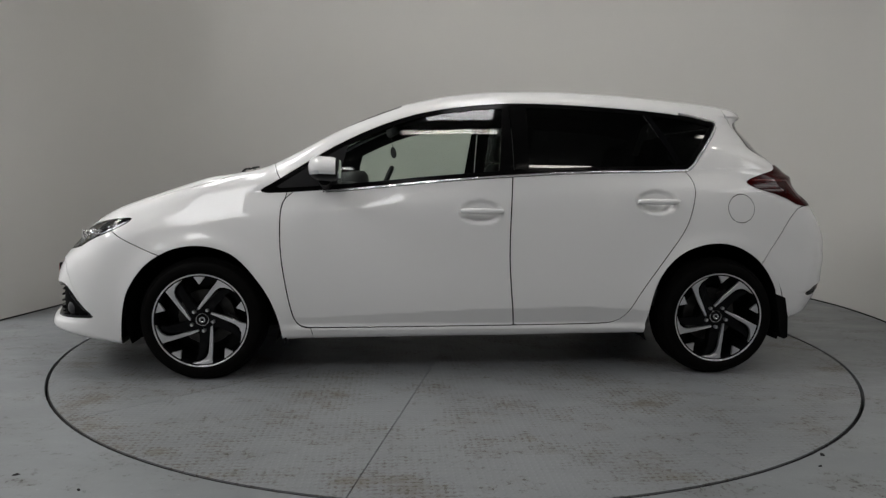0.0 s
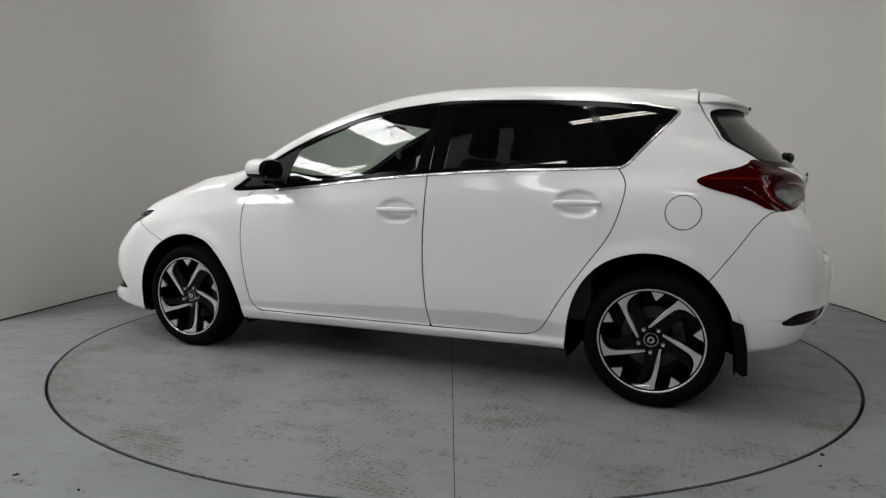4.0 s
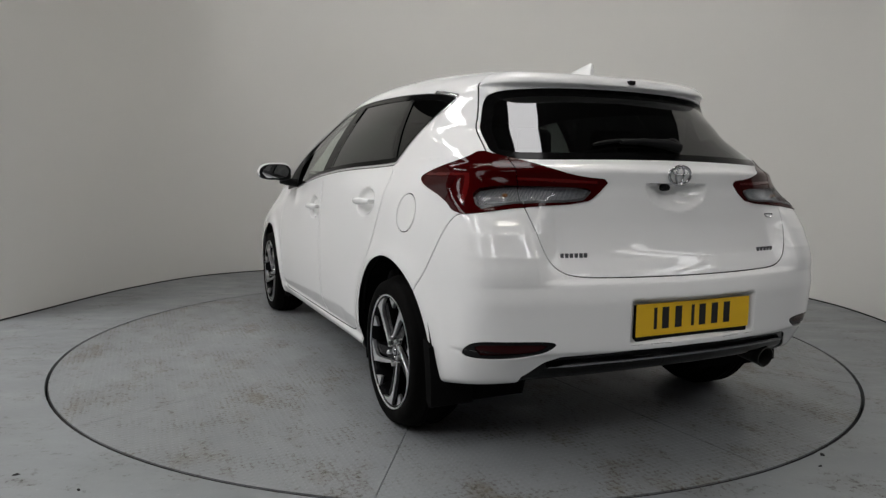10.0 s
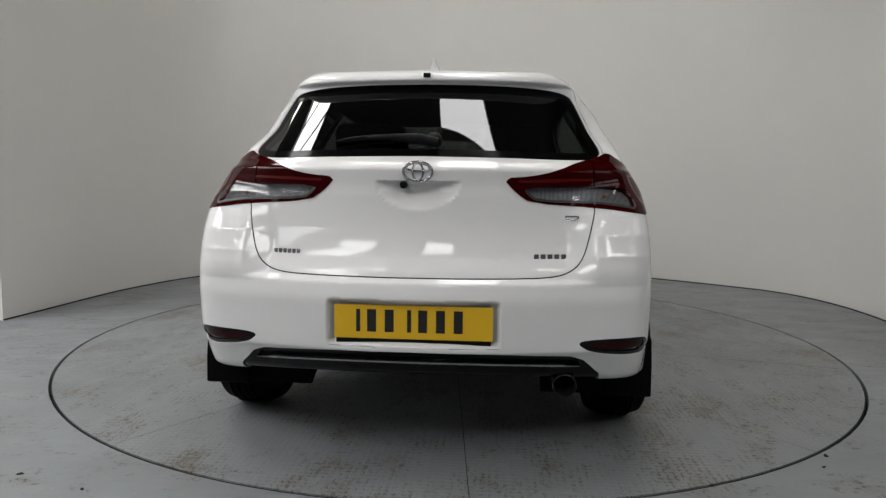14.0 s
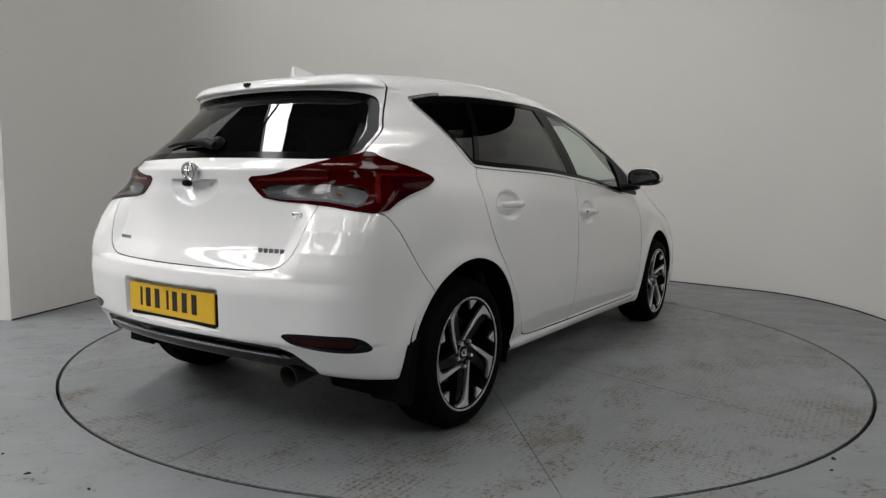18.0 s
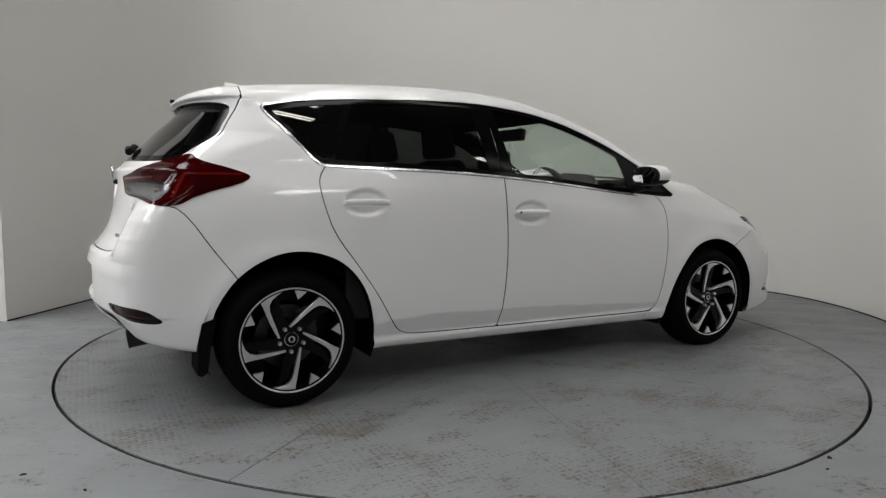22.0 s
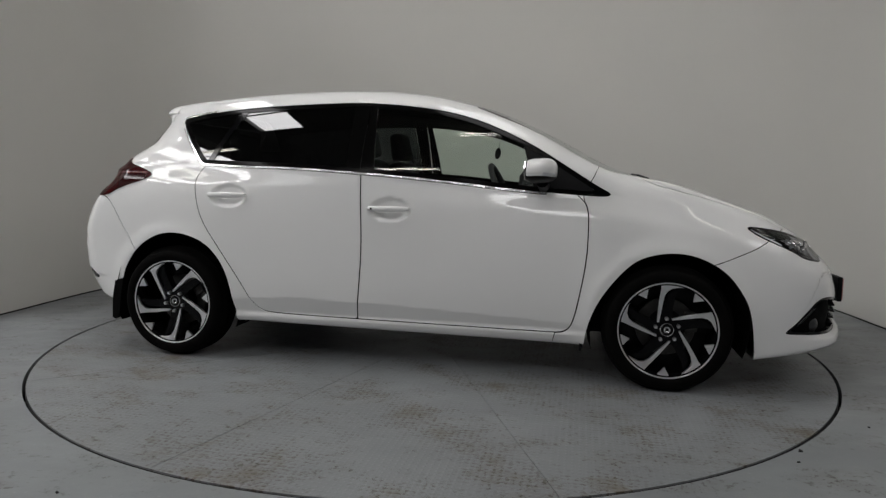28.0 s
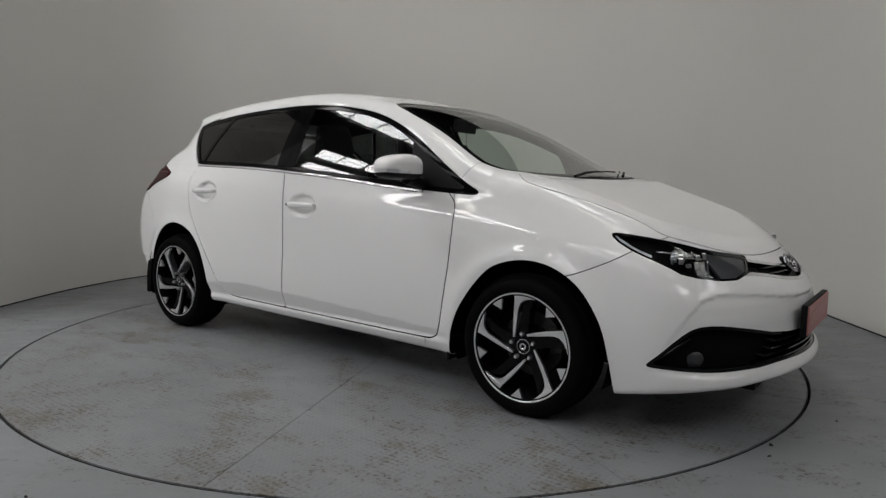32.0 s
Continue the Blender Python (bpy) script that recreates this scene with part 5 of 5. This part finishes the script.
def build_small_parts():
    for k in (1, -1):
        build_mirror(k)
        i = 0 if k > 0 else 1
        build_handle(front_doors[i], k, -.065, .834, k < 0)
        build_handle(rear_doors[i], k, -.960, .888, False)
        # flap behind the rear wheel
        part("mud_flap", prism([(-1.61, .42), (-1.665, .40), (-1.685, .30), (-1.690, .192), (-1.672, .182), (-1.648, .20), (-1.630, .33)], k * .69 if k > 0 else -.855, .855 if k > 0 else -.69, "y"), "dark", car, "black mud flap")
        part("mud_flap", prism([(.93, .28), (.915, .20), (.905, .165), (.895, .165), (.90, .25), (.915, .30)], k * .70 if k > 0 else -.85, .85 if k > 0 else -.70, "y"), "black", car, "small black mud flap", bevel=.002)
    # shark fin aerial
    bm = bmesh.new()
    rows = []
    for x, h, w in ((-1.19, .003, .012), (-1.225, .016, .022), (-1.27, .031, .026), (-1.315, .044, .026), (-1.36, .055, .023), (-1.392, .062, .018), (-1.404, .061, .014), (-1.412, .002, .016)):
        z = float(top_z(np.array(x))) - .004
        rows.append([bm.verts.new((x, y, z + q)) for y, q in ((-w, -.004), (-w * .75, h * .3), (-w * .22, h * .92), (0, h), (w * .22, h * .92), (w * .75, h * .3), (w, -.004))])
    for a, b in zip(rows, rows[1:]):
        for i in range(6):
            bm.faces.new((a[i], a[i + 1], b[i + 1], b[i]))
    bm.faces.new(rows[0])
    bm.faces.new(rows[-1][::-1])
    part("roof_aerial", bm, "paint", car, "white shark-fin aerial", smooth=45)
    # rear washer jet
    j = part("washer_jet", box((-.014, -.013, -.008, .008, .013, .008)), "black", tailgate, "black washer jet", bevel=.003)
    j.location = rear_at(0, 1.372, .002)
    # rear wiper
    px, py, pz = rear_at(-.045, 1.118, .0)
    w = part("rear_wiper", lathe([(0, .030), (.018, .028), (.026, .020), (.030, .0)], 24, "z"), "black", tailgate, "black rear wiper", smooth=50)
    w.matrix_basis = pose(px, py, pz, 0, -50, 0)
    inv = w.matrix_basis.inverted()
    arm = [inv @ Vector(rear_at(y, z, o)) for y, z, o in ((-.06, 1.112, .022), (0, 1.125, .030), (.10, 1.132, .026), (.19, 1.128, .020))]
    part("arm", tube_along(arm, [.018, .019, .012, .007], 10), "black", w, "black wiper arm", smooth=50)
    blade = [inv @ Vector(rear_at(y, 1.136 - .6 * (y - .12) ** 2, .010)) for y in np.linspace(-.05, .30, 12)]
    part("blade", tube_along(blade, [.004] + [.007] * 10 + [.004], 8), "black", w, "black wiper blade", smooth=50)
    # rear emblem, camera and lettering as plain bars
    oval_ring("rear_emblem", tailgate, rear_at(0, 1.012, .006)[0], 1.012, .049, .033, .0048, -8)
    part("reversing_camera", lathe([(0, .012), (.010, .010), (.013, 0), (.013, -.02)], 18, "x"), "black", tailgate, "small black reversing camera", smooth=50).matrix_basis = Matrix.Translation((-1.925, .05, .968)) @ pose(0, 0, 0, 0, 0, 180)
    for y0, y1, z, n, h in ((.498, .398, .737, 6, .019), (-.388, -.502, .733, 5, .021)):
        word = None
        for i in range(n):
            y = y0 + (y1 - y0) * (i + .5) / n
            x = rear_at(y, z)[0]
            wd = abs(y1 - y0) / n * .36
            word = part("letter_bar", box((-.003, -wd, -h / 2, .002, wd, h / 2)), "dark_chrome", tailgate, "small chrome bar of worn lettering", bevel=.001)
            word.matrix_basis = Matrix.Translation((x, y, z)) @ pose(0, 0, 0, 0, 0, -math.degrees(math.atan(.5 * y)))
    arc = [rear_at(-.52 + .022 * math.cos(t), .868 + .014 * math.sin(t), .002) for t in np.linspace(math.pi, 2 * math.pi, 10)]
    part("side_emblem", tube_along(arc + [rear_at(-.498, .868, .002), rear_at(-.542, .868, .002)], .0028, 6), "chrome", tailgate, "small chrome emblem", smooth=60)
    # rear number plate with its characters as plain bars
    px = -2.040
    plate = part("number_plate", box((px - .003, -.26, .466, px + .003, .26, .577)), "plate_yellow", bumper_r, "yellow rear number plate", bevel=.0015)
    part("plate_backing", box((px + .002, -.255, .45, px + .045, .255, .572)), "black", plate)
    part("plate_foot", box((px - .002, -.205, .4555, px + .004, .195, .4640)), "black", plate, "black lower edge")
    y = .187
    for i, wd in enumerate((.016, .046, .046, 0, .016, .046, .046, .046)):
        if not wd:
            y -= .024
            continue
        part("plate_bar", box((px - .0042, y - wd * .82, .489, px - .0028, y - wd * .18 if wd > .02 else y, .563)), "ink", plate, "black bar")
        y -= wd + .012
    # front number plate on its holder
    fx = 2.252
    plate = part("number_plate", box((fx - .003, -.26, .383, fx + .003, .26, .497)), "plate_red", bumper_f, "faded red front plate", bevel=.0015)
    part("plate_holder", box((fx - .026, -.268, .374, fx - .003, .268, .504)), "black", plate, "black plate holder", bevel=.004)
    for i in range(9):
        part("plate_bar", box((fx + .0028, -.19 + .043 * i, .415, fx + .0042, -.165 + .043 * i, .465)), "plate_pale", plate, "pale bar")
    # front emblem
    e = oval_ring("front_emblem", bumper_f, front_x(.645) + .004, .645, .062, .043, .006, -34)
    part("emblem_plate", lathe([(0, .006), (.9, .004), (1, -.004), (1, -.02)], 36, "x"), "black_gloss", e, "dark emblem plate", smooth=50).matrix_basis = Matrix.Translation((-.012, 0, 0)) @ Matrix.Diagonal((1, .060, .042, 1))
    # bright strip across the rear valance
    bm = bmesh.new()
    ring = []
    for y in np.linspace(-.552, .552, 41):
        z = .389 - .055 * y * y
        x = rear_at(y, z)[0]
        t = .5 + .5 * min(1, (.552 - abs(y)) / .05)
        ring.append([bm.verts.new((x - d, y, z + h * t)) for d, h in ((-.010, .008), (.006, .007), (.011, .002), (.009, -.004), (-.010, -.006))])
    for a, b in zip(ring, ring[1:]):
        for i in range(5):
            bm.faces.new((a[i], a[(i + 1) % 5], b[(i + 1) % 5], b[i]))
    bm.faces.new(ring[0][::-1])
    bm.faces.new(ring[-1])
    part("valance_strip", bm, "dark_chrome", bumper_r, "bright strip across the valance", smooth=30)
    # exhaust
    ex = part("exhaust", lathe([(.036, -.30), (.040, -.30), (.040, -.01), (.042, 0), (.039, .002), (.036, -.01), (.036, -.30)], 32, "x"), "exhaust", car, "sooty steel exhaust tailpipe", smooth=40)
    ex.matrix_basis = pose(-1.925, -.508, .292, 0, 8, 180)
    # windscreen wipers at rest
    for k, (a, b, c) in enumerate((((1.235, -.30), (1.175, .08), (1.16, .40)), ((1.215, .33), (1.12, .58), (1.075, .66)))):
        def on(x, y, o):
            z = np.arange(.9, 1.5, .004)
            f = body_f(np.stack([0 * z + x, 0 * z + y, z], 1))
            return (x, y, float(z[np.argmax(f > 0)]) + o)
        wp = part("windscreen_wiper", tube_along([on(*a, .004), on((a[0] + b[0]) / 2, (a[1] + b[1]) / 2, .012), on(*b, .010)], [.008, .006, .004], 8), "black", car, "black windscreen wiper", smooth=50)
        n = 9
        part("blade", tube_along([on(a[0] + (c[0] - a[0]) * t - .02, a[1] + (c[1] - a[1]) * t, .008) for t in np.linspace(.25, 1, n)], .004, 6), "black", wp, smooth=50)


build_small_parts()


# ---- cabin ----
def padded(name, size, m, mat, parent, label="", pinch=.0):
    """A stuffed block: a rounded box, softened by its bevels."""
    bm = bmesh.new()
    bmesh.ops.create_cube(bm, size=1, matrix=Matrix.Diagonal((*size, 1)))
    for v in bm.verts:
        if v.co.z > 0:
            v.co.x *= 1 - pinch
            v.co.y *= 1 - pinch
    bmesh.ops.bevel(bm, geom=bm.edges[:], offset=min(size) * .35, segments=4, profile=.5, affect="EDGES", clamp_overlap=True)
    ob = part(name, bm, mat, parent, label, smooth=60)
    ob.matrix_basis = m
    return ob


def build_cabin():
    for y in (.37, -.37):
        s = new("front_seat")
        s.parent = car
        s["label"] = "dark cloth front seat"
        padded("cushion", (.52, .50, .17), pose(.06, y, .50, 0, -8), "fabric", s)
        padded("backrest", (.15, .50, .62), pose(-.27, y, .80, 0, -14), "fabric", s, pinch=.12)
        padded("headrest", (.10, .27, .19), pose(-.345, y, 1.205, 0, -10), "fabric", s, pinch=.15)
        for q in (-.06, .06):
            part("post", tube_along([(-.325, y + q, 1.04), (-.335, y + q, 1.14)], .007, 8), "chrome", s, smooth=50)
    b = new("rear_bench")
    b.parent = car
    b["label"] = "dark cloth rear bench"
    padded("cushion", (.50, 1.25, .17), pose(-.72, 0, .52, 0, -6), "fabric", b)
    padded("backrest", (.16, 1.25, .56), pose(-1.03, 0, .80, 0, -20), "fabric", b)
    for y in (.34, -.34):
        padded("headrest", (.10, .27, .17), pose(-1.13, y, 1.155, 0, -12), "fabric", b, pinch=.1)
    d = padded("dashboard", (.50, 1.36, .26), pose(.80, 0, .83, 0, 6), "trim_grey", car, "dark grey dashboard")
    part("binnacle", lathe([(0, .10), (.12, .09), (.15, .04), (.15, -.06)], 24, "z"), "trim_grey", d, smooth=50).matrix_basis = Matrix.Translation((-.17, -.37, .13)) @ Matrix.Diagonal((.7, 1, .7, 1))
    wheel_ring = [(0, .185 * math.cos(t), .185 * math.sin(t)) for t in [2 * math.pi * i / 40 for i in range(41)]]
    sw = part("steering_wheel", tube_along(wheel_ring, .016, 10, caps=False), "trim_grey", car, "black steering wheel", smooth=60)
    sw.matrix_basis = pose(.46, -.37, .90, 0, -24)
    part("boss", lathe([(0, -.02), (.06, -.02), (.075, .0), (.06, .03), (0, .05)], 24, "x"), "trim_grey", sw, smooth=50)
    for a in (0, 180, 270):
        c, s = math.cos(radians(a)), math.sin(radians(a))
        part("spoke", tube_along([(0, .05 * c, .05 * s), (0, .18 * c, .18 * s)], .014, 8), "trim_grey", sw, smooth=50)
    part("column", tube_along([(.02, 0, 0), (.30, 0, -.06)], .045, 12), "trim_grey", sw, smooth=50)
    m = padded("rear_view_mirror", (.04, .24, .075), pose(.385, -.02, 1.292, 0, 10, 8), "trim_grey", car, "black interior mirror")
    part("stalk", tube_along([(.01, 0, .02), (.075, 0, .062)], .010, 8), "trim_grey", m, smooth=50)
    part("air_freshener", prism([(.018 * math.cos(t), .034 * math.sin(t)) for t in [2 * math.pi * i / 20 for i in range(20)]], -.004, .004, "x"), "trim_grey", m, "dark oval tag hanging on a cord").matrix_basis = Matrix.Translation((.015, .02, -.138)) @ pose(0, 0, 0, 0, 0, 70)
    part("cord", tube_along([(.015, .02, -.105), (.010, .01, -.02)], .0016, 5), "trim_grey", m)
    part("cabin_floor", box((-1.60, -.70, .30, 1.05, .70, .335)), "dark", car, "dark cabin floor")
    part("parcel_shelf", box((-1.62, -.58, .985, -1.12, .58, 1.005)), "trim_grey", car, "dark parcel shelf", bevel=.004)
    for k in (1, -1):
        for x0, x1, i in ((.72, -.20, 0), (-.26, -1.02, 1)):
            door = (front_doors, rear_doors)[i][0 if k > 0 else 1]
            part("door_card", box((x1, min(k * .72, k * .765), .34, x0, max(k * .72, k * .765), .955 if i == 0 else .99)), "trim_grey", door, "dark door lining", bevel=.012)


build_cabin()


# ---- what moves: the turntable, and the car that stands on it ----
def motions():
    walk(turntable, [(t, pose(0, 0, 0, 0, 0, a)) for t, a in TURN])
    walk(car, [(t, pose(0, 0, 0, 0, 0, a) @ pose(-AXIS[0], -AXIS[1], 0)) for t, a in TURN])


motions()
